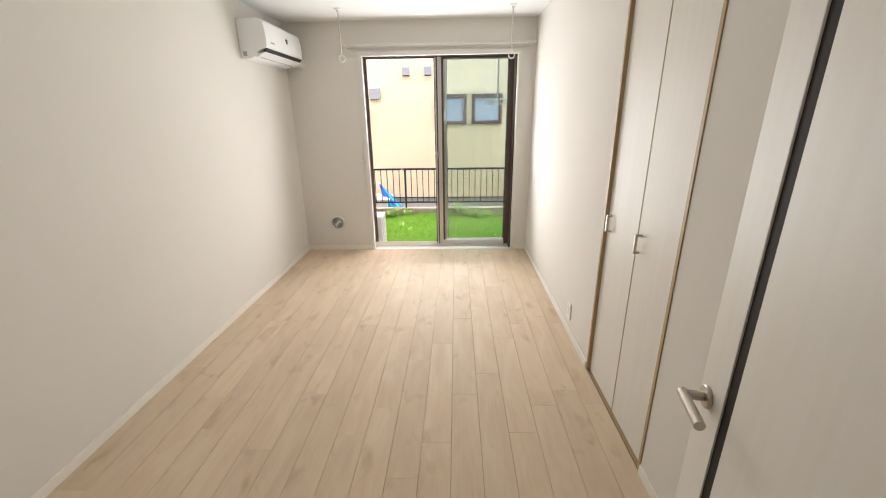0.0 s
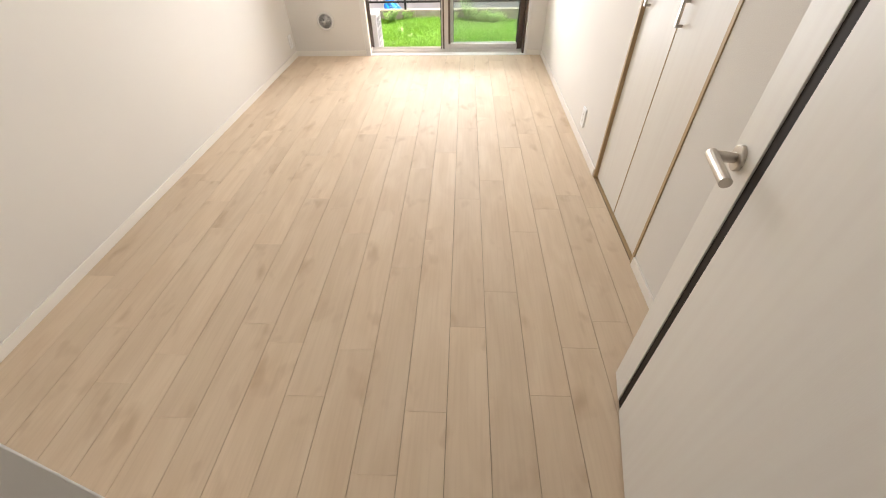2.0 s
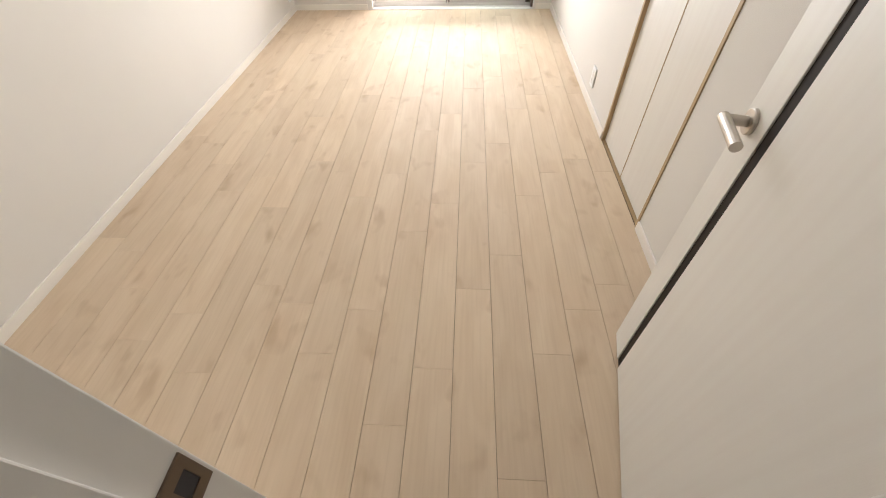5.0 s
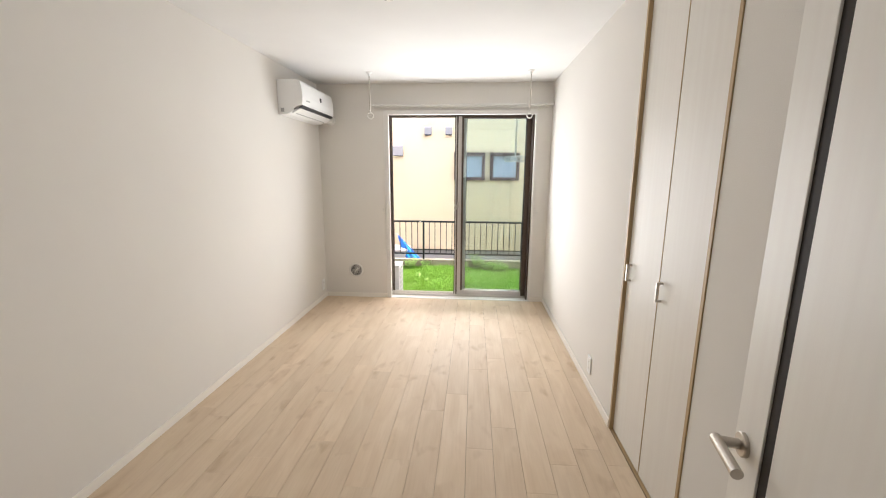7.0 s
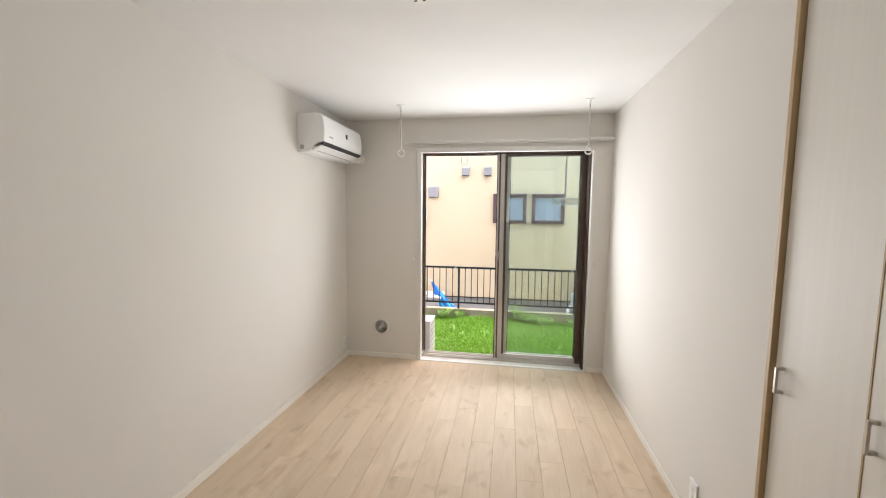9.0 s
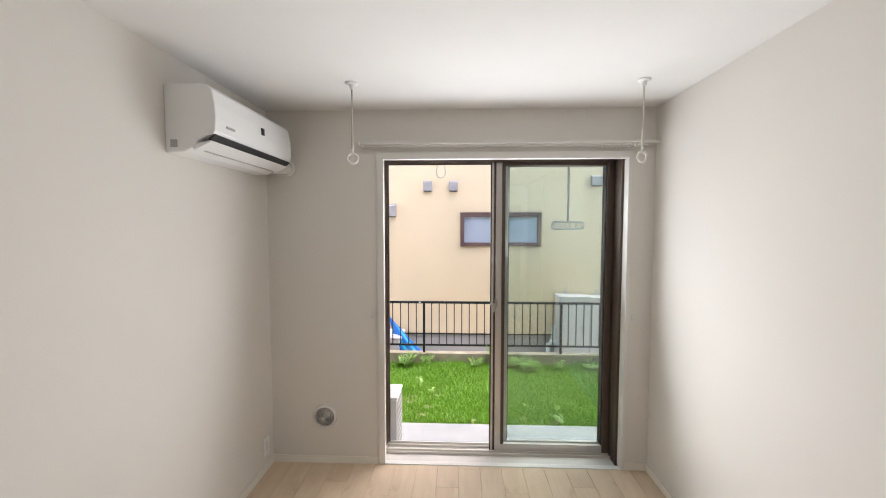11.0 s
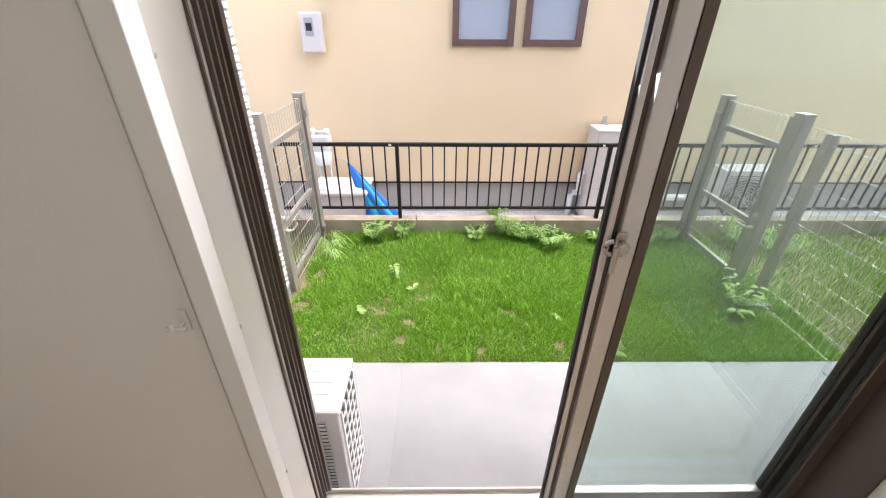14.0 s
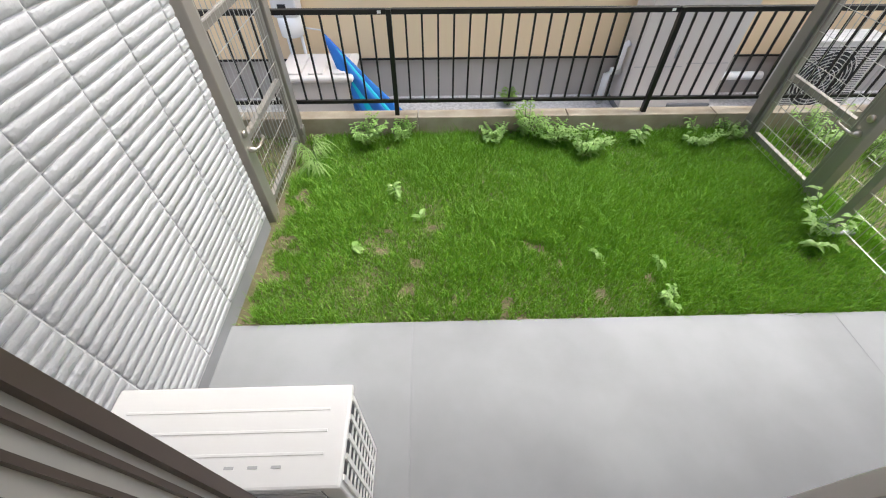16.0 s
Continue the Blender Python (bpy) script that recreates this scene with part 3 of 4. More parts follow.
def curtain_rail():
    r = base("curtain_rail", (-0.155, YW, 2.16), "white double curtain rail above the window", "curtain rail")
    for y, a, b, z in ((YW - 0.062, -1.11, 0.785, 2.160), (YW - 0.028, -1.09, 0.73, 2.150)):
        bm = bmesh.new()
        add_box(bm, (a, y - 0.009, z - 0.008), (b, y + 0.009, z + 0.008), bevel=0.002)
        add_box(bm, (a + 0.02, y - 0.003, z - 0.0085), (b - 0.02, y + 0.003, z - 0.0075), index=1)
        add_box(bm, (a - 0.012, y - 0.012, z - 0.011), (a + 0.014, y + 0.012, z + 0.011), bevel=0.003)
        add_box(bm, (b - 0.014, y - 0.012, z - 0.011), (b + 0.012, y + 0.012, z + 0.011), bevel=0.003)
        under(r, mesh("rail", bm, [CLEAR, GREY]))
    for x in (-1.02, -0.48, 0.12, 0.66):
        under(r, box("bracket", (x - 0.013, YW - 0.072, 2.164), (x + 0.013, YW, 2.174), CLEAR, bevel=0.002))
    bm = bmesh.new()
    for i in range(11):
        x = 0.42 + 0.026 * i
        add_box(bm, (x, YW - 0.033, 2.130), (x + 0.010, YW - 0.023, 2.1415), bevel=0.002)
        add_box(bm, (x + 0.01, YW - 0.067, 2.138), (x + 0.020, YW - 0.057, 2.1515), bevel=0.002)
    split(under(r, mesh("runner", bm, CLEAR)))


def tieback(x):
    h = base("curtain_hook", (x, YW, 1.03), "small clear curtain tieback hook on the wall", "curtain hook", "curtain tieback hooks")
    bm = bmesh.new()
    add_box(bm, (x - 0.008, YW - 0.006, 1.01), (x + 0.008, YW, 1.055), bevel=0.002)
    add_tube(bm, [(x, YW - 0.005, 1.03), (x, YW - 0.03, 1.03), (x, YW - 0.036, 1.04), (x, YW - 0.036, 1.05)], 0.004, 8)
    add_tube(bm, [(x - 0.018, YW - 0.028, 1.033), (x + 0.018, YW - 0.028, 1.033)], 0.004, 8)
    under(h, mesh("hook", bm, CLEAR))


def smoke_alarm():
    s = base("ceiling_rose", (-0.488, 2.336, ZC), "small beige ceiling light socket without a lamp", "ceiling socket")
    T = Matrix.Translation((-0.488, 2.336, ZC)) @ pose(0, 0, 0, 180)
    under(s, lathe("body", [(0.033, 0), (0.033, 0.012), (0.030, 0.022), (0.026, 0.024)], T, SKIRT))
    bm = bmesh.new()
    for a in (0, math.pi):
        add_box(bm, (-0.488 + 0.018 * math.cos(a) - 0.006, 2.332, ZC - 0.026), (-0.488 + 0.018 * math.cos(a) + 0.006, 2.340, ZC - 0.022))
    split(under(s, mesh("slot", bm, DARKSLOT)))


# ---- garden ----
def grounds():
    structure(box("ground", (-600, -600, GZ - 0.3), (600, 600, GZ), GRAVEL), "pale gravel ground", "ground")
    bm = bmesh.new()
    add_box(bm, (-4.5, YO, GZ - 0.1), (7.0, 7.50, LAWN - 0.004))
    structure(mesh("lawn_soil", bm, SOIL), "dry soil under the lawn", "soil")
    p = base("patio", (0, 5.2, SLAB), "smooth grey concrete patio slab", "patio", kind="structure")
    for a, b in ((-1.73, -0.8045), (-0.804, 1.40), (1.4005, 6.9)):
        under(p, box("slab", (a, YO + 0.002, GZ + 0.01), (b, 5.715, SLAB), CONCRETE, bevel=0.001))
    k = base("kerb", (0, 7.56, -0.2), "low weathered concrete kerb wall under the fence", "kerb", kind="structure")
    x = -4.4
    while x < 6.8:
        under(k, box("block", (x, 7.50, GZ - 0.05), (x + 1.195, 7.62, -0.205), KERB, bevel=0.006))
        x += 1.2


def outer_house():
    bm = bmesh.new()
    y0, y1 = YO - 0.03, YO
    add_box(bm, (XL - 0.12, y0, -0.32), (WL - 0.025, y1, 2.55))
    add_box(bm, (WR + 0.012, y0, -0.32), (6.5, y1, 2.55))
    add_box(bm, (WL - 0.025, y0, WT + 0.018), (WR + 0.012, y1, 2.55))
    add_box(bm, (WL - 0.025, y0, -0.32), (WR + 0.012, y1, -0.032))
    structure(mesh("wall_outside", bm, SIDING), "white exterior wall around the garden window", "wall")
    structure(box("wall_footing", (XL - 0.12, YW, GZ), (6.5, YO - 0.01, -0.32), CONCRETE), "grey concrete footing", "footing")
    structure(box("soffit", (-1.86, 4.4, 2.56), (6.5, 5.75, 2.72), TRIM), "plain white balcony soffit", "soffit")
    structure(box("roof_slab", (-4.5, -3, 2.56), (6.5, 4.4, 2.8), CONCRETE), "plain floor slab above the room", "slab")
    structure(box("wing_footing", (-2.6, 4.77, GZ), (-1.730, 6.45, -0.262), CONCRETE), "grey concrete footing of the wing", "footing")


def wing_siding():
    w = base("wing_wall", (-1.8, 5.58, -0.3), "white ribbed siding wall with vertical joints", "wall", kind="structure")
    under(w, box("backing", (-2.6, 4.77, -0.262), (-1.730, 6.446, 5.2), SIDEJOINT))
    pitch, col, n = 0.043, 0.290, 0
    prof = [(0.004, 0.0005), (0.010, 0.0025), (0.0145, 0.0065), (0.0165, 0.035), (0.0125, 0.0405), (0.004, 0.0425)]
    kinds = []
    for v in range(5):
        rnd = random.Random(v)
        bm = bmesh.new()
        rings = []
        for i, y in enumerate((0.0025, 0.009, 0.08, 0.145, 0.21, col - 0.009, col - 0.0025)):
            end = i in (0, 6)
            off = 0 if end else rnd.uniform(-0.0016, 0.0016)
            rings.append([bm.verts.new((px * (0.6 if end else 1) + (off if 0 < j < 5 else 0), y, pz + (rnd.uniform(-0.0008, 0.0008) if 0 < i < 6 else 0))) for j, (px, pz) in enumerate(prof)])
        for A, B in zip(rings, rings[1:]):
            for j in range(5):
                bm.faces.new((A[j], A[j + 1], B[j + 1], B[j]))
        bm.faces.new(rings[0])
        bm.faces.new(rings[-1])
        bmesh.ops.recalc_face_normals(bm, faces=bm.faces)
        me = bpy.data.meshes.new("siding_board")
        bm.to_mesh(me)
        bm.free()
        me.materials.append(SIDING)
        for p in me.polygons:
            p.use_smooth = len(p.vertices) == 4
        kinds.append(me)
    rnd = random.Random(4)
    rest, ends = bmesh.new(), bmesh.new()
    cols = [6.375 - col * i for i in range(7)]
    rows = int((4.0 + 0.29) / pitch)
    for r in range(rows):
        z = -0.255 + r * pitch
        for y in cols:
            if y < 4.76:
                y = max(y, 4.762)
            me = rnd.choice(kinds)
            if y > 6.37:
                add_box(ends, (-1.74, y + 0.004, z + 0.003), (-1.721, 6.446, z + 0.040), bevel=0.008)
                continue
            if r < 50 and y > 4.77:
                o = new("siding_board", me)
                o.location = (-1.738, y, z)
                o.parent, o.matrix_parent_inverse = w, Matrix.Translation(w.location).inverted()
                n += 1
            else:
                k = len(rest.verts)
                rest.from_mesh(me)
                rest.verts.ensure_lookup_table()
                bmesh.ops.translate(rest, verts=rest.verts[k:], vec=(-1.738, y, z))
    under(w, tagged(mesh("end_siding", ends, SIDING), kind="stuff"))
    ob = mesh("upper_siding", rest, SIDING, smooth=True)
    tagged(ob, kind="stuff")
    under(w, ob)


def outdoor_unit(name, x0, x1, y0, y1, z0, z1, label, fan):
    u = base(name, ((x0 + x1) / 2, (y0 + y1) / 2, z0), label, "outdoor unit", "outdoor units")
    bm = bmesh.new()
    add_box(bm, (x0 + 0.004, y0 + 0.004, z0 + 0.03), (x1 - 0.004, y1 - 0.004, z1 - 0.02), bevel=0.006)
    under(u, mesh("body", bm, UNITWHITE))
    bm = bmesh.new()
    add_box(bm, (x0 - 0.004, y0 - 0.004, z1 - 0.022), (x1 + 0.004, y1 + 0.004, z1), bevel=0.008)
    for i in range(3):
        y = y0 + (y1 - y0) * (0.3 + 0.22 * i)
        add_box(bm, (x0 + 0.05, y - 0.004, z1), (x1 - 0.05, y + 0.004, z1 + 0.003), bevel=0.0012)
    under(u, mesh("lid", bm, UNITWHITE))
    bm = bmesh.new()
    for i in range(3):
        add_box(bm, (x1 - 0.30 + 0.06 * i, y0 + 0.045, z1), (x1 - 0.275 + 0.06 * i, y0 + 0.052, z1 + 0.0015))
    split(under(u, mesh("lid_marking", bm, GREY)))
    bm = bmesh.new()
    for x in (x0 + 0.1, x1 - 0.14):
        add_box(bm, (x, y0 - 0.02, z0), (x + 0.05, y1 + 0.02, z0 + 0.03), bevel=0.004)
    split(under(u, mesh("foot", bm, GREY)))
    # coil side towards the house: dark recess with slats
    bm = bmesh.new()
    add_box(bm, (x0 + 0.05, y0 + 0.001, z0 + 0.07), (x1 - 0.055, y0 + 0.003, z1 - 0.05))
    under(u, mesh("coil_face", bm, DARKSLOT))
    bm = bmesh.new()
    z = z0 + 0.075
    while z < z1 - 0.055:
        add_box(bm, (x0 + 0.05, y0 - 0.002, z), (x1 - 0.055, y0 + 0.003, z + 0.011))
        z += 0.021
    split(under(u, mesh("coil_slat", bm, UNITWHITE)))
    # slotted end
    bm = bmesh.new()
    add_box(bm, (x1 - 0.0035, y0 + 0.03, z0 + 0.07), (x1 - 0.002, y1 - 0.025, z1 - 0.045))
    under(u, mesh("end_recess", bm, DARKSLOT))
    bm = bmesh.new()
    for i in range(5):
        y = y0 + 0.03 + (y1 - y0 - 0.055) * i / 4
        add_box(bm, (x1 - 0.003, y - 0.007, z0 + 0.065), (x1 + 0.003, y + 0.007, z1 - 0.04))
    z = z0 + 0.065
    while z < z1 - 0.04:
        add_box(bm, (x1 - 0.003, y0 + 0.03, z), (x1 + 0.0022, y1 - 0.025, z + 0.010))
        z += 0.060
    under(u, mesh("end_grille", bm, UNITWHITE))
    if fan:
        c, R = Vector((x0 + (x1 - x0) * 0.4, y0 - 0.004, (z0 + z1) / 2)), (z1 - z0) * 0.38
        under(u, lathe("fan_recess", [(R, 0), (R, 0.003), (0.001, 0.003)], Matrix.Translation(c) @ pose(0, 0, 0, 90), DARKSLOT))
        bm = bmesh.new()
        for k in range(8):
            r = R * (k + 1) / 8
            add_tube(bm, [c + Vector((r * math.cos(a), -0.012, r * math.sin(a))) for a in [i * math.tau / 32 for i in range(32)]], 0.004, 5, closed=True)
        for k in range(8):
            a = k * math.tau / 8
            add_tube(bm, [c + Vector((0, -0.01, 0)), c + Vector((R * math.cos(a), -0.01, R * math.sin(a)))], 0.003, 5)
        under(u, mesh("fan_grille", bm, UNITWHITE))
    return u


def black_fence():
    posts = [-3.75, -1.775, -0.965, 1.013, 2.99, 4.97]
    for a, b in zip(posts, posts[1:]):
        f = base("fence_panel", ((a + b) / 2, 7.575, -0.2), "black aluminium picket fence panel on a concrete kerb", "fence", "black fence panels")
        bm = bmesh.new()
        add_box(bm, (a + 0.017, 7.555, 0.512), (b - 0.017, 7.59, 0.545), bevel=0.003)
        add_box(bm, (a + 0.017, 7.560, -0.115), (b - 0.017, 7.585, -0.088), bevel=0.003)
        split(under(f, mesh("rail", bm, BLACKRAIL)))
        n = max(2, round((b - a) / 0.1105))
        for i in range(1, n):
            x = a + (b - a) * i / n
            under(f, box("picket", (x - 0.0065, 7.5655, -0.088), (x + 0.0065, 7.5795, 0.512), BLACKRAIL))
        under(f, box("post", (a - 0.017, 7.535, -0.21), (a + 0.017, 7.575, 0.548), BLACKRAIL, bevel=0.003))
        under(f, box("cap_tag", (a - 0.075, 7.5535, 0.520), (a - 0.05, 7.5555, 0.538), PLASTIC))


def mesh_screen(bm, x, ya, yb, za, zb, dy, dz, r=0.0022, loops=True):
    n = max(1, round((yb - ya) / dy))
    for i in range(n + 1):
        y = ya + (yb - ya) * i / n
        add_tube(bm, [(x, y, za), (x, y, zb)], r, 5)
        if loops and i < n:
            w = (yb - ya) / n
            add_tube(bm, [(x + 0.004, y + w * (0.5 - 0.8 * math.cos(a)), zb + 0.032 * math.sin(a)) for a in [k * math.pi / 6 for k in range(7)]], r, 5)
    z = za
    while z < zb:
        add_tube(bm, [(x + 0.003, ya, z), (x + 0.003, yb, z)], r, 5)
        z += dz


def gate(x, ya, yb, inner, lever_y, label):
    """A side gate in the plane x between two posts; inner: the side that faces the garden."""
    g = base("garden_gate", (x, (ya + yb) / 2, LAWN), label, "gate", "side gates")
    for y, w in ((ya, 0.045), (yb, 0.045)):
        under(g, box("post", (x - 0.04, y - w, LAWN - 0.02), (x + 0.04, y + w, 0.985), GATEALU, bevel=0.006))
        under(g, box("post_cap", (x - 0.044, y - w - 0.004, 0.985), (x + 0.044, y + w + 0.004, 0.993), GATEALU, bevel=0.002))
    a, b = ya + 0.075, yb - 0.075
    bm = bmesh.new()
    for y in (a, b):
        add_box(bm, (x - 0.02, y - 0.02, LAWN + 0.06), (x + 0.02, y + 0.02, 0.96), bevel=0.003)
    for z in (LAWN + 0.08, 0.17, 0.75):
        add_box(bm, (x - 0.017, a + 0.02, z - 0.02), (x + 0.017, b - 0.02, z + 0.02), bevel=0.003)
    under(g, mesh("gate_frame", bm, GATEALU))
    bm = bmesh.new()
    mesh_screen(bm, x + inner * 0.022, a, b, LAWN + 0.03, 0.93, 0.052, 0.16)
    under(g, mesh("wire_mesh", bm, WIRE))
    bm = bmesh.new()
    s = inner
    yl = lever_y
    d = 1 if yl < (ya + yb) / 2 else -1
    add_lathe(bm, [(0.022, 0), (0.022, 0.012), (0.018, 0.016)], Matrix.Translation((x + s * 0.04, yl, 0.25)) @ pose(0, 0, 0, 0, s * 90), 16)
    add_lathe(bm, [(0.02, 0), (0.02, 0.01), (0.012, 0.04)], Matrix.Translation((x + s * 0.04, yl, 0.15)) @ pose(0, 0, 0, 0, s * 90), 16)
    add_tube(bm, [(x + s * 0.07, yl, 0.15), (x + s * 0.085, yl + d * 0.02, 0.15), (x + s * 0.085, yl + d * 0.12, 0.152), (x + s * 0.07, yl + d * 0.135, 0.155)], 0.009, 10)
    under(g, mesh("lever", bm, NICKEL, smooth=True))
    bm = bmesh.new()
    yh = yb if yl < (ya + yb) / 2 else ya
    for z in (-0.28, 0.8):
        add_box(bm, (x + s * 0.04, yh - d * 0.055, z), (x + s * 0.058, yh + d * 0.01, z + 0.06), bevel=0.004)
    split(under(g, mesh("hinge", bm, GATEALU)))


def side_fence():
    f = base("wire_fence", (1.85, 5.9, LAWN), "galvanised wire mesh boundary fence with slim post", "fence")
    under(f, box("post", (1.825, 6.33, LAWN + 0.02), (1.875, 6.38, 0.92), GATEALU, bevel=0.004))
    bm = bmesh.new()
    mesh_screen(bm, 1.84, 4.85, 6.50, LAWN + 0.05, 0.90, 0.052, 0.13)
    under(f, mesh("wire_mesh", bm, WIRE))
    for y in (6.355, 5.55):
        b = base("footing_block", (1.85, y, LAWN), "white concrete footing block in the grass", "block", "fence footing blocks")
        under(b, box("block", (1.76, y - 0.08, LAWN - 0.05), (1.94, y + 0.08, LAWN + 0.03), CONCRETE, bevel=0.006))


def neighbour_house():
    h = base("neighbour_house", (0, 8.8, GZ), "cream rendered neighbouring house with grey plinth", "house")
    y = 8.68
    wins = [(-0.424, 0.204, 1.307, 1.852), (0.331, 0.929, 1.307, 1.852)]
    bm = bmesh.new()
    xs = [-9.0, wins[0][0], wins[0][1], wins[1][0], wins[1][1], 9.0]
    add_box(bm, (-9, y, -0.225), (9, y + 0.2, 1.307))
    add_box(bm, (-9, y, 1.852), (9, y + 0.2, 3.7))
    for a, b in ((xs[0], xs[1]), (xs[2], xs[3]), (xs[4], xs[5])):
        add_box(bm, (a, y, 1.307), (b, y + 0.2, 1.852))
    under(h, mesh("wall", bm, RENDER))
    under(h, box("plinth", (-9, y + 0.03, GZ - 0.1), (9, y + 0.2, -0.24), PLINTH))
    under(h, box("drip_edge", (-9, y - 0.012, -0.243), (9, y + 0.03, -0.225), BLACKRAIL))
    under(h, box("roof", (-9.05, y - 0.03, 3.7), (9.05, y + 5, 3.85), PLINTH))
    under(h, box("back_wall", (-9, y + 0.2, GZ), (9, y + 0.4, 3.7), PLINTH))
    for a, b, z0, z1 in wins:
        bm = bmesh.new()
        t, o = 0.055, 0.012
        for p, q in (((a - o, z0 - o), (a + t, z1 + o)), ((b - t, z0 - o), (b + o, z1 + o)), ((a + t, z0 - o), (b - t, z0 + t)), ((a + t, z1 - t), (b - t, z1 + o))):
            add_box(bm, (p[0], y - 0.045, p[1]), (q[0], y + 0.05, q[1]), bevel=0.004)
        add_box(bm, (a - 0.02, y - 0.055, z1 + o), (b + 0.02, y + 0.02, z1 + o + 0.012))
        win = mesh("window", bm, MAROON)
        under(h, win)
        p = box("pane", (a + t - 0.004, y + 0.0, z0 + t - 0.004), (b - t + 0.004, y + 0.008, z1 - t + 0.004), FROST)
        p.parent = win
    for a, b, z0, z1 in ((-1.75, -1.54, 1.80, 2.02), (-1.07, -0.92, 2.23, 2.41), (-0.63, -0.483, 2.23, 2.41), (1.76, 1.93, 2.31, 2.49)):
        v = base("vent_hood", ((a + b) / 2, y, z0), "square grey exterior vent hood on the cream wall", "vent hood", "exterior vent hoods")
        bm = bmesh.new()
        add_extrude(bm, [(y, z1), (y - 0.05, z1), (y - 0.09, z1 - 0.03), (y - 0.09, z0 + 0.012), (y, z0 + 0.012)], a, b, "x")
        under(v, mesh("hood", bm, CAPGREY))
        under(v, box("opening", (a + 0.012, y - 0.082, z0), (b - 0.012, y - 0.002, z0 + 0.012), DARKSLOT))
    m = base("electric_meter", (-1.89, y, 1.22), "grey boxed electricity meter on the cream wall", "meter")
    under(m, box("case", (-2.0, y - 0.12, 1.225), (-1.78, y, 1.60), BOXGREY, bevel=0.02))
    under(m, box("window", (-1.95, y - 0.123, 1.38), (-1.86, y - 0.118, 1.55), GREY, bevel=0.002))
    under(m, box("dial", (-1.935, y - 0.125, 1.43), (-1.875, y - 0.122, 1.50), BLACK))
    w = base("water_heater", (1.65, 8.45, GZ), "pale grey twin-cabinet water heater on a concrete base", "water heater")
    for a, b, z1, yf in ((1.18, 1.665, 0.475, 8.30), (1.70, 2.14, 0.455, 8.37)):
        under(w, box("cabinet", (a, yf, GZ + 0.06), (b, y - 0.06, z1), BOXGREY, bevel=0.006))
        under(w, box("lid", (a - 0.008, yf - 0.01, z1), (b + 0.008, y - 0.05, z1 + 0.022), BOXGREY, bevel=0.006))
        under(w, box("panel_seam", (a + 0.02, yf - 0.002, -0.18), (b - 0.02, yf + 0.001, -0.174), GREY))
        under(w, box("grip", (b - 0.13, yf - 0.012, -0.10), (b - 0.10, yf, 0.02), GREY, bevel=0.004))
        under(w, box("base", (a, yf - 0.02, GZ - 0.02), (b, y - 0.08, GZ + 0.06), CONCRETE, bevel=0.004))
        bm = bmesh.new()
        add_box(bm, (a + 0.16, y - 0.09, z1 + 0.022), (a + 0.21, y, z1 + 0.03))
        add_box(bm, (a + 0.16, y - 0.008, z1 + 0.022), (a + 0.21, y, z1 + 0.10), bevel=0.002)
        under(w, mesh("wall_bracket", bm, WIRE))
    bm = bmesh.new()
    add_tube(bm, [(1.17, 8.5, -0.30), (1.08, 8.5, -0.30), (1.05, 8.5, -0.33), (1.05, 8.5, -0.62)], 0.035, 10)
    add_tube(bm, [(1.12, 8.46, -0.26), (1.12, 8.46, -0.05), (1.16, 8.46, -0.02)], 0.03, 10)
    add_tube(bm, [(2.14, 8.5, -0.36), (2.62, 8.5, -0.36)], 0.04, 10)
    split(under(w, mesh("pipe", bm, PLASTIC, smooth=True)))
    g = base("gas_meter", (-1.95, 8.55, 0.0), "white gas meter with pipes on the cream wall", "meter")
    under(g, box("case", (-2.06, 8.48, 0.20), (-1.84, y - 0.02, 0.38), UNITWHITE, bevel=0.02))
    under(g, box("display", (-2.0, 8.474, 0.27), (-1.93, 8.482, 0.31), BLACK))
    bm = bmesh.new()
    for x in (-2.03, -1.87):
        add_lathe(bm, [(0.035, 0), (0.035, 0.05), (0.025, 0.07)], Matrix.Translation((x, 8.56, 0.38)), 12)
    add_tube(bm, [(-2.02, 8.56, 0.41), (-1.90, 8.56, 0.41)], 0.02, 8)
    add_lathe(bm, [(0.10, 0), (0.105, 0.10), (0.10, 0.16)], Matrix.Translation((-1.95, 8.56, 0.04)), 16)
    for x in (-2.02, -1.89):
        add_tube(bm, [(x, 8.6, 0.10), (x, 8.6, -0.62)], 0.014, 8)
    under(g, mesh("pipework", bm, PLASTIC, smooth=True))
    s = base("storage_box", (-1.72, 8.3, GZ), "pale grey plastic storage box with ribbed lid", "storage box")
    under(s, box("body", (-2.0, 8.05, GZ), (-1.40, 8.52, -0.17), BOXGREY, bevel=0.02))
    bm = bmesh.new()
    add_box(bm, (-2.03, 8.02, -0.17), (-1.37, 8.55, -0.12), bevel=0.02)
    for i in range(3):
        add_box(bm, (-1.95 + 0.19 * i, 8.08, -0.12), (-1.82 + 0.19 * i, 8.49, -0.105), bevel=0.007)
    under(s, mesh("lid", bm, BOXGREY))


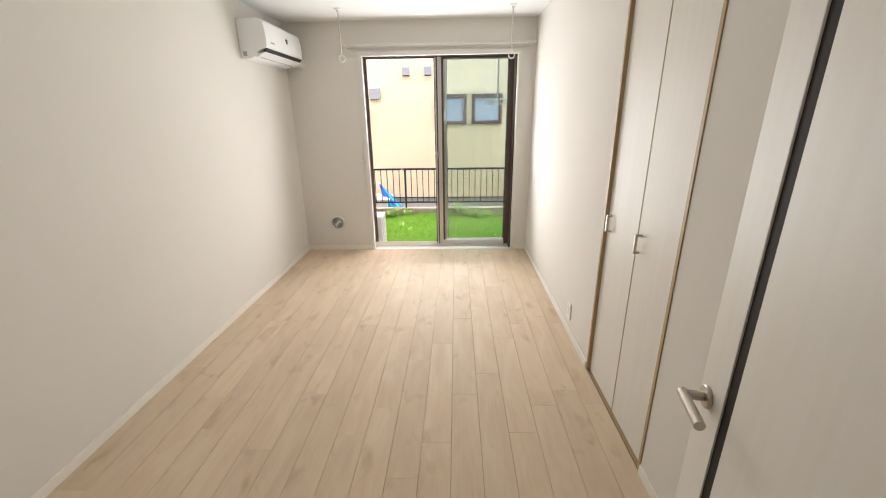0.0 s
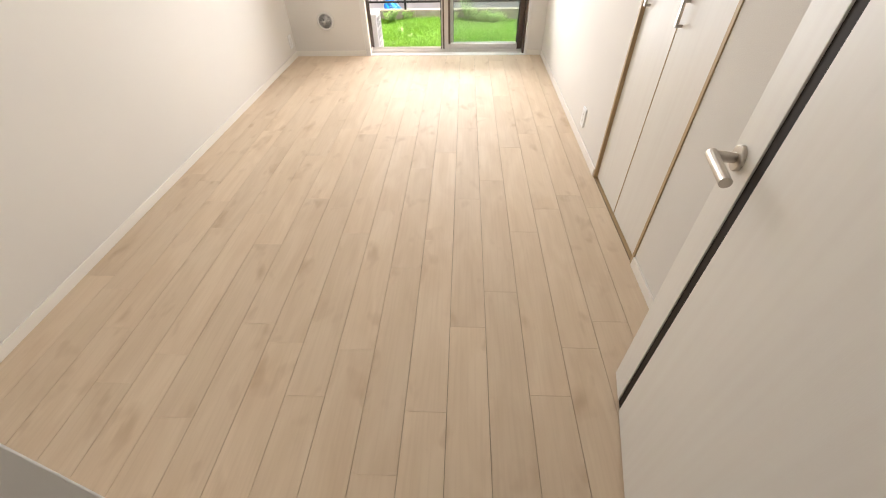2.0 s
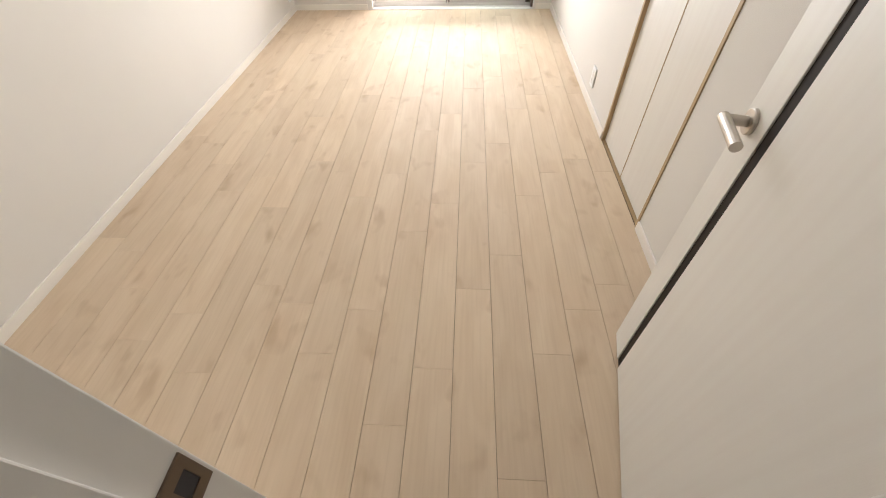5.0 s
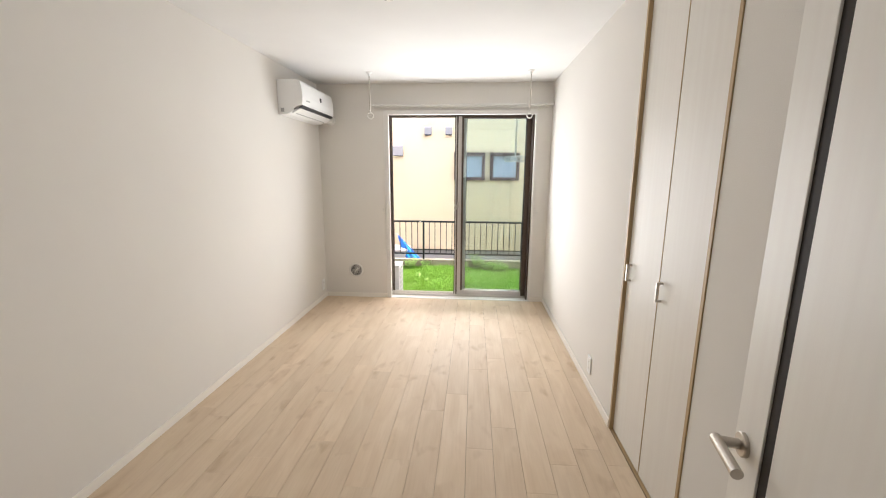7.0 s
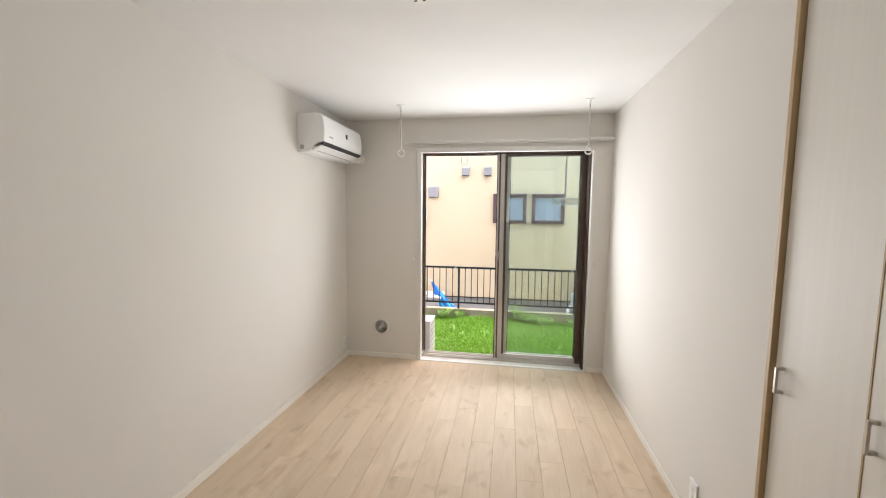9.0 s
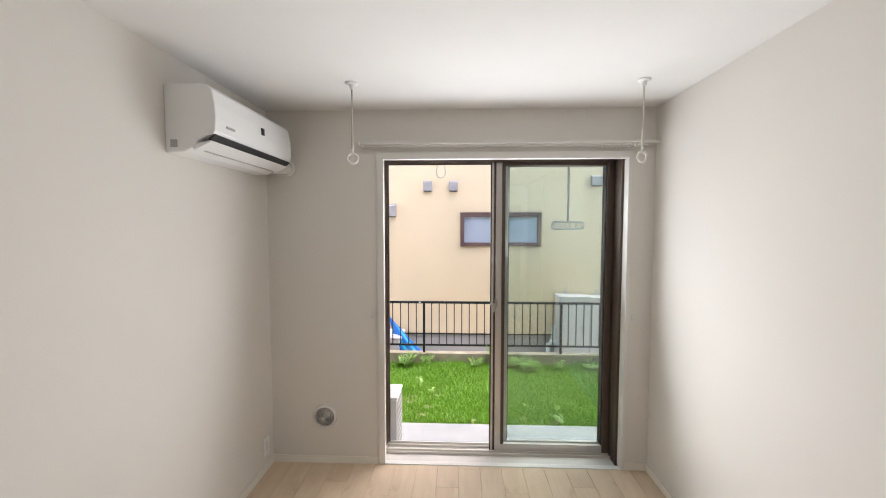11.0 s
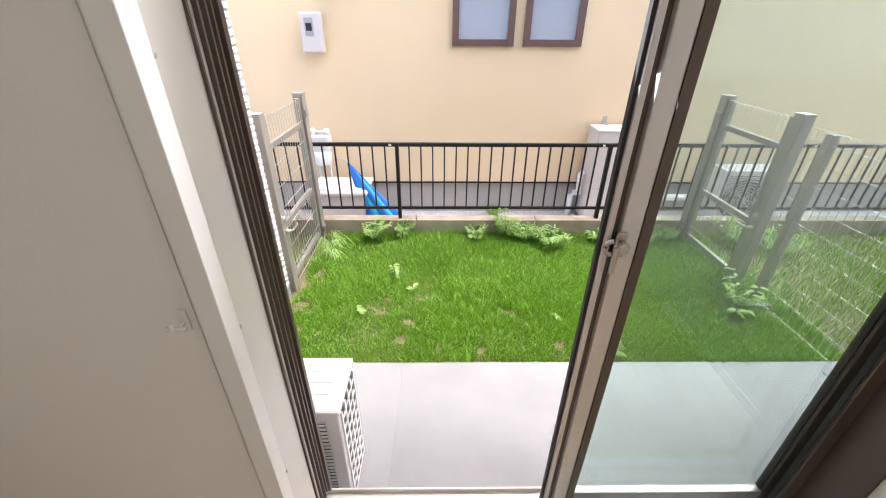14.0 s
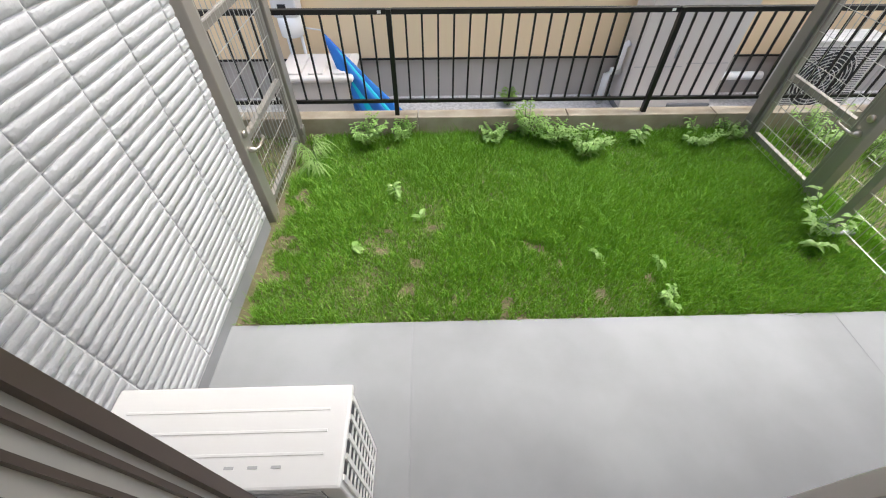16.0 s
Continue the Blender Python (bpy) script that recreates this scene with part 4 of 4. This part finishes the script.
def blue_umbrella():
    u = base("parasol", (-1.3, 8.15, GZ), "folded blue and turquoise parasol leaning by the wall", "parasol")
    top, foot = Vector((-1.60, 8.27, 0.14)), Vector((-1.12, 7.98, -0.56))
    ax = (foot - top).normalized()
    side = ax.cross(Vector((0, 1, 0))).normalized()
    up = ax.cross(side)
    for name, mat, ph, w in (("canopy", BLUE, 0.0, 1.0), ("canopy_edge", TEAL, 0.6, 0.88)):
        bm = bmesh.new()
        rings = []
        for i in range(14):
            t = i / 13
            r = (0.012 + 0.17 * t ** 0.9) * w
            c = top + (foot - top) * t + up * 0.02 * math.sin(3 * t) + (side * 0.03 * t if name == "canopy_edge" else Vector())
            rings.append([bm.verts.new(c + (side * math.cos(a) + up * 0.45 * math.sin(a)) * r * (1 + 0.28 * math.cos(6 * a + ph) * t)) for a in [k * math.tau / 36 for k in range(36)]])
        for A, B in zip(rings, rings[1:]):
            for k in range(36):
                bm.faces.new((A[k], A[(k + 1) % 36], B[(k + 1) % 36], B[k]))
        bm.faces.new(rings[0])
        bm.faces.new(rings[-1])
        under(u, mesh(name, bm, mat, smooth=True))
    under(u, tube("pole", [top - ax * 0.03 + Vector((-0.14, 0.05, 0.01)), top - ax * 0.04, top + ax * 0.9], 0.008, UNITWHITE))


def drying_arm():
    h = base("drying_pole_holder", (0.535, 5.52, 2.56), "white hanging laundry pole holder with five holes", "pole holder")
    x, y, z = 0.535, 5.52, 1.66
    bm = bmesh.new()
    add_tube(bm, [(x, y, 2.56), (x, y, z + 0.02)], 0.011, 10)
    add_lathe(bm, [(0.04, 0), (0.04, 0.008), (0.015, 0.012)], Matrix.Translation((x, y, 2.56)) @ pose(0, 0, 0, 180), 16)
    under(h, mesh("arm", bm, LITPALEALU, smooth=True))
    bm = bmesh.new()
    w, hh = 0.145, 0.034
    outer = [Vector((x + sx * (w - hh) + hh * math.cos(a), y, z - 0.02 + hh * math.sin(a))) for sx, a0 in ((1, -90), (-1, 90)) for a in [radians(a0 + 22.5 * k) for k in range(9)]]
    add_tube(bm, outer, 0.008, 8, closed=True)
    for i in range(5):
        c = Vector((x - 0.104 + 0.052 * i, y, z - 0.02))
        add_tube(bm, [c + Vector((0.022 * math.cos(a), 0, 0.027 * math.sin(a))) for a in [k * math.tau / 18 for k in range(18)]], 0.0058, 6, closed=True)
    under(h, mesh("holder", bm, UNITWHITE, smooth=True))
    c = base("wire_loop", (-0.602, 5.0, 2.56), "thin wire loop hanging under the soffit", "wire")
    xw = -0.602
    pts = [(xw, 5.0, 2.56), (xw, 5.0, 2.17), (xw, 5.0, 2.14)] + [(xw + 0.034 * math.sin(a) * (1 - 0.25 * math.cos(a)), 5.0, 2.075 + 0.065 * math.cos(a)) for a in [i * math.tau / 20 for i in range(1, 20)]] + [(xw, 5.0, 2.145)]
    under(c, tube("loop", pts, 0.0028, GREY, seg=5))


# ---- plants ----
def lawn():
    rnd = np.random.default_rng(3)
    V, F, dry = [], [], []

    def blades(n, x0, x1, y0, y1, hmin, hmax, patch):
        for _ in range(n):
            x, y = rnd.uniform(x0, x1), rnd.uniform(y0, y1)
            d = noise.noise((x * 1.6, y * 1.6, 3.1)) + 0.5 * noise.noise((x * 5, y * 5, 1.0))
            if patch:
                bare = max(0.0, 1 - (y - 5.72) / 0.55) * max(0.2, 1 - abs(x + 0.40) / 0.8) * 0.8 + max(0.0, 1 - (x + 1.7) / 0.22) * 0.9
                thin = 0.6 * noise.noise((x * 4.5, y * 4.5, 7.7)) + 0.5 * noise.noise((x * 11, y * 11, 2.2))
                if thin < -0.50 + bare * 0.75 and rnd.random() < 0.92:
                    if rnd.random() < 0.45:
                        dry.append((x, y))
                    continue
            h = rnd.uniform(hmin, hmax) * (0.9 + 0.8 * d)
            if h < 0.015:
                h = 0.015
            a, lean = rnd.uniform(0, math.tau), rnd.uniform(0.2, 1.0) * h
            w = rnd.uniform(0.0013, 0.0030)
            c, s = math.cos(a), math.sin(a)
            b = rnd.uniform(0, math.tau)
            lx, ly = math.cos(b) * lean, math.sin(b) * lean
            i = len(V)
            z = LAWN - 0.006
            V.extend(((x - c * w, y - s * w, z), (x + c * w, y + s * w, z), (x + c * w * 0.8 + lx * 0.35, y + s * w * 0.8 + ly * 0.35, z + h * 0.62),
                      (x - c * w * 0.8 + lx * 0.35, y - s * w * 0.8 + ly * 0.35, z + h * 0.62), (x + lx, y + ly, z + h)))
            F.extend(((i, i + 1, i + 2, i + 3), (i + 3, i + 2, i + 4)))

    blades(150000, -1.70, 2.05, 5.72, 7.50, 0.030, 0.075, True)
    blades(12000, -1.70, 2.05, 5.95, 7.50, 0.07, 0.12, True)
    blades(14000, 2.05, 4.5, 5.72, 7.50, 0.03, 0.08, False)
    blades(1500, -3.4, -1.82, 6.45, 7.50, 0.03, 0.08, False)
    me = bpy.data.meshes.new("lawn")
    me.from_pydata(V, [], F)
    me.materials.append(BLADE)
    tagged(new("lawn", me), "fresh green long-bladed lawn with thin patches", "grass", kind="stuff")
    # dry thatch lying in the thin patches
    V, F = [], []
    for x, y in dry:
        a, n, w = rnd.uniform(0, math.tau), rnd.uniform(0.02, 0.06), rnd.uniform(0.001, 0.002)
        c, q, i, z = math.cos(a), math.sin(a), len(V), LAWN + rnd.uniform(0.0, 0.006)
        V.extend(((x - q * w, y + c * w, z), (x + q * w, y - c * w, z), (x + c * n, y + q * n, z + rnd.uniform(0.002, 0.016))))
        F.append((i, i + 1, i + 2))
    me = bpy.data.meshes.new("thatch")
    me.from_pydata(V, [], F)
    me.materials.append(STRAW)
    tagged(new("thatch", me), "dry straw-coloured thatch between the grass blades", "dry grass", kind="stuff")


def add_leaf(bm, root, direction, length, width, droop, index=1):
    d = Vector(direction).normalized()
    side = d.cross(Vector((0, 0, 1)))
    side = side.normalized() if side.length > 0.01 else Vector((1, 0, 0))
    left, right, mid = [], [], []
    for i in range(5):
        t = i / 4
        w = width * (0.0, 0.42, 0.5, 0.34, 0.0)[i]
        c = Vector(root) + d * length * t - Vector((0, 0, droop * t * t * length))
        mid.append(bm.verts.new(c))
        left.append(bm.verts.new(c + side * w + Vector((0, 0, w * 0.35))) if w else mid[-1])
        right.append(bm.verts.new(c - side * w + Vector((0, 0, w * 0.35))) if w else mid[-1])
    for i in range(4):
        for edge in (left, right):
            vs = []
            for v in (mid[i], mid[i + 1], edge[i + 1], edge[i]):
                if v not in vs:
                    vs.append(v)
            if len(vs) > 2:
                bm.faces.new(vs).material_index = index


def weed(x, y, height, spread, stems, seed, kind="compound", label="leafy green garden weed growing in the lawn", z=LAWN):
    rnd = random.Random(seed)
    w = base("weed", (x, y, z), label, "weed", "garden weeds")
    bm = bmesh.new()
    for s in range(stems):
        a = rnd.uniform(0, math.tau)
        tip = Vector((x + math.cos(a) * spread * rnd.uniform(0.3, 1), y + math.sin(a) * spread * rnd.uniform(0.3, 1), z + height * rnd.uniform(0.6, 1)))
        p0 = Vector((x + rnd.uniform(-0.02, 0.02), y + rnd.uniform(-0.02, 0.02), z - 0.02))
        pts = [p0.lerp(tip, t) + Vector((0, 0, 0.25 * height * t * (1 - t))) for t in (0, 0.25, 0.5, 0.75, 1)]
        add_tube(bm, pts, [0.003, 0.0028, 0.0024, 0.002, 0.0012], 5)
        n = 7 if kind == "compound" else 4
        for i in range(n):
            t = 0.35 + 0.65 * i / (n - 1)
            k = min(3, int(t * 4))
            p = pts[k].lerp(pts[k + 1], t * 4 - k) if t < 1 else pts[-1]
            for sgn in (-1, 1):
                b = a + sgn * rnd.uniform(0.7, 1.5) + rnd.uniform(-0.3, 0.3)
                d = Vector((math.cos(b), math.sin(b), rnd.uniform(0.05, 0.6)))
                if kind == "compound":
                    for j in range(3):
                        q = p + d.normalized() * 0.018 * (j + 0.5)
                        e = Vector((math.cos(b + (j - 1) * 0.9), math.sin(b + (j - 1) * 0.9), rnd.uniform(0, 0.4)))
                        add_leaf(bm, q, e, rnd.uniform(0.026, 0.044), rnd.uniform(0.014, 0.021), 0.3)
                elif kind == "broad":
                    add_leaf(bm, p, d, rnd.uniform(0.05, 0.085), rnd.uniform(0.026, 0.04), 0.4)
                else:
                    add_leaf(bm, p, d, rnd.uniform(0.12, 0.2), 0.009, 0.9)
    under(w, mesh("foliage", bm, [STEM, LEAF]))


def weeds():
    for i, (x, y, h, s, n, k) in enumerate((
            (-1.20, 7.36, 0.20, 0.16, 9, "compound"), (-0.92, 7.40, 0.16, 0.12, 6, "compound"), (-0.20, 7.40, 0.13, 0.12, 6, "compound"),
            (0.08, 7.42, 0.30, 0.12, 8, "compound"), (0.28, 7.36, 0.17, 0.15, 9, "compound"), (0.48, 7.18, 0.20, 0.16, 11, "compound"),
            (0.95, 7.36, 0.13, 0.10, 4, "broad"), (1.42, 7.34, 0.13, 0.18, 7, "compound"), (1.70, 7.40, 0.14, 0.12, 5, "compound"),
            (-1.62, 7.24, 0.16, 0.10, 8, "blade"), (-1.52, 7.05, 0.14, 0.10, 6, "blade"), (-0.95, 6.72, 0.09, 0.04, 2, "broad"),
            (-1.18, 6.22, 0.05, 0.02, 1, "broad"), (0.29, 6.16, 0.06, 0.02, 1, "broad"), (0.62, 6.08, 0.06, 0.02, 1, "broad"),
            (0.60, 5.80, 0.07, 0.05, 2, "compound"), (-0.77, 6.48, 0.04, 0.01, 1, "broad"), (1.72, 6.32, 0.26, 0.17, 5, "broad"),
            (1.60, 6.22, 0.14, 0.11, 3, "broad"), (2.3, 7.25, 0.3, 0.25, 12, "compound"), (2.6, 7.1, 0.25, 0.2, 9, "compound"))):
        weed(x, y, h, s, n, 20 + i, k)
    weed(0.10, 8.5, 0.16, 0.07, 7, 77, "compound", "small green weed growing in the gravel", GZ)


def floor_planks():
    fl = structure(box("floor", (XL, -1.6, -0.1), (XR + 0.12, YW - 0.004, -0.005), JOINT), "pale wood plank floor with fine dark joints", "floor")
    W, L0, X0 = 0.1425, 0.877, -0.170
    phase = {-6: 0.641, -5: 0.158, -3: 0.733, -2: 0.049, -1: 0.492, 0: 0.691, 1: 0.166, 2: 0.356, 3: 0.762, 4: 0.081}
    rnd = random.Random(9)
    cache = {}
    for k in range(-11, 8):
        a, b = max(X0 + W * k, XL), min(X0 + W * (k + 1), XR)
        if b - a < 0.01:
            continue
        y = phase.get(k, rnd.uniform(0, L0)) - 3 * L0
        while y < YW:
            y0, y1 = max(y, -1.6), min(y + L0, YW - 0.004)
            y += L0
            if y1 - y0 < 0.01:
                continue
            key = (round(b - a, 4), round(y1 - y0, 4))
            if key not in cache:
                bm = bmesh.new()
                g, hx, hy = 0.0006, (b - a) / 2, (y1 - y0) / 2
                top = [bm.verts.new((sx * (hx - g - 0.0008), sy * (hy - 0.0005), 0)) for sx, sy in ((-1, -1), (1, -1), (1, 1), (-1, 1))]
                low = [bm.verts.new((sx * (hx - g), sy * (hy - 0.0003), -0.0012)) for sx, sy in ((-1, -1), (1, -1), (1, 1), (-1, 1))]
                bot = [bm.verts.new((sx * (hx - g), sy * (hy - 0.0003), -0.005)) for sx, sy in ((-1, -1), (1, -1), (1, 1), (-1, 1))]
                bm.faces.new(top)
                for A, B in ((low, top), (bot, low)):
                    for i in range(4):
                        bm.faces.new((A[i], A[(i + 1) % 4], B[(i + 1) % 4], B[i]))
                me = bpy.data.meshes.new("plank")
                bm.to_mesh(me)
                bm.free()
                me.materials.append(PLANK)
                cache[key] = me
            o = new("plank", cache[key])
            o.location = ((a + b) / 2, (y0 + y1) / 2, 0)
            o.parent = fl


room()
window()
door()
closet()
grounds()
outer_house()
air_conditioner()
outlet(XR, 2.60, 0.175, -1, "white wall outlet above the skirting")
outlet(XL, 4.36, 0.17, 1, "white wall outlet above the skirting")
vent()
laundry_hanger(-1.03, 3.98)
laundry_hanger(0.498, 3.985)
curtain_rail()
tieback(-1.03)
tieback(0.68)
smoke_alarm()
outdoor_unit("outdoor_unit", -1.60, -0.935, 4.852, 5.113, SLAB, 0.298, "white air conditioner outdoor unit on the patio", False)
outdoor_unit("outdoor_unit", 2.72, 3.45, 8.25, 8.52, GZ, 0.06, "white outdoor unit with round fan by the cream wall", True)
black_fence()
gate(-1.75, 6.55, 7.44, 1, 6.55, "bronze aluminium side gate with wire mesh, closed")
gate(1.86, 6.62, 7.42, -1, 6.62, "bronze aluminium side gate with wire mesh, closed")
side_fence()
neighbour_house()
blue_umbrella()
drying_arm()
weeds()
lawn()
wing_siding()
floor_planks()
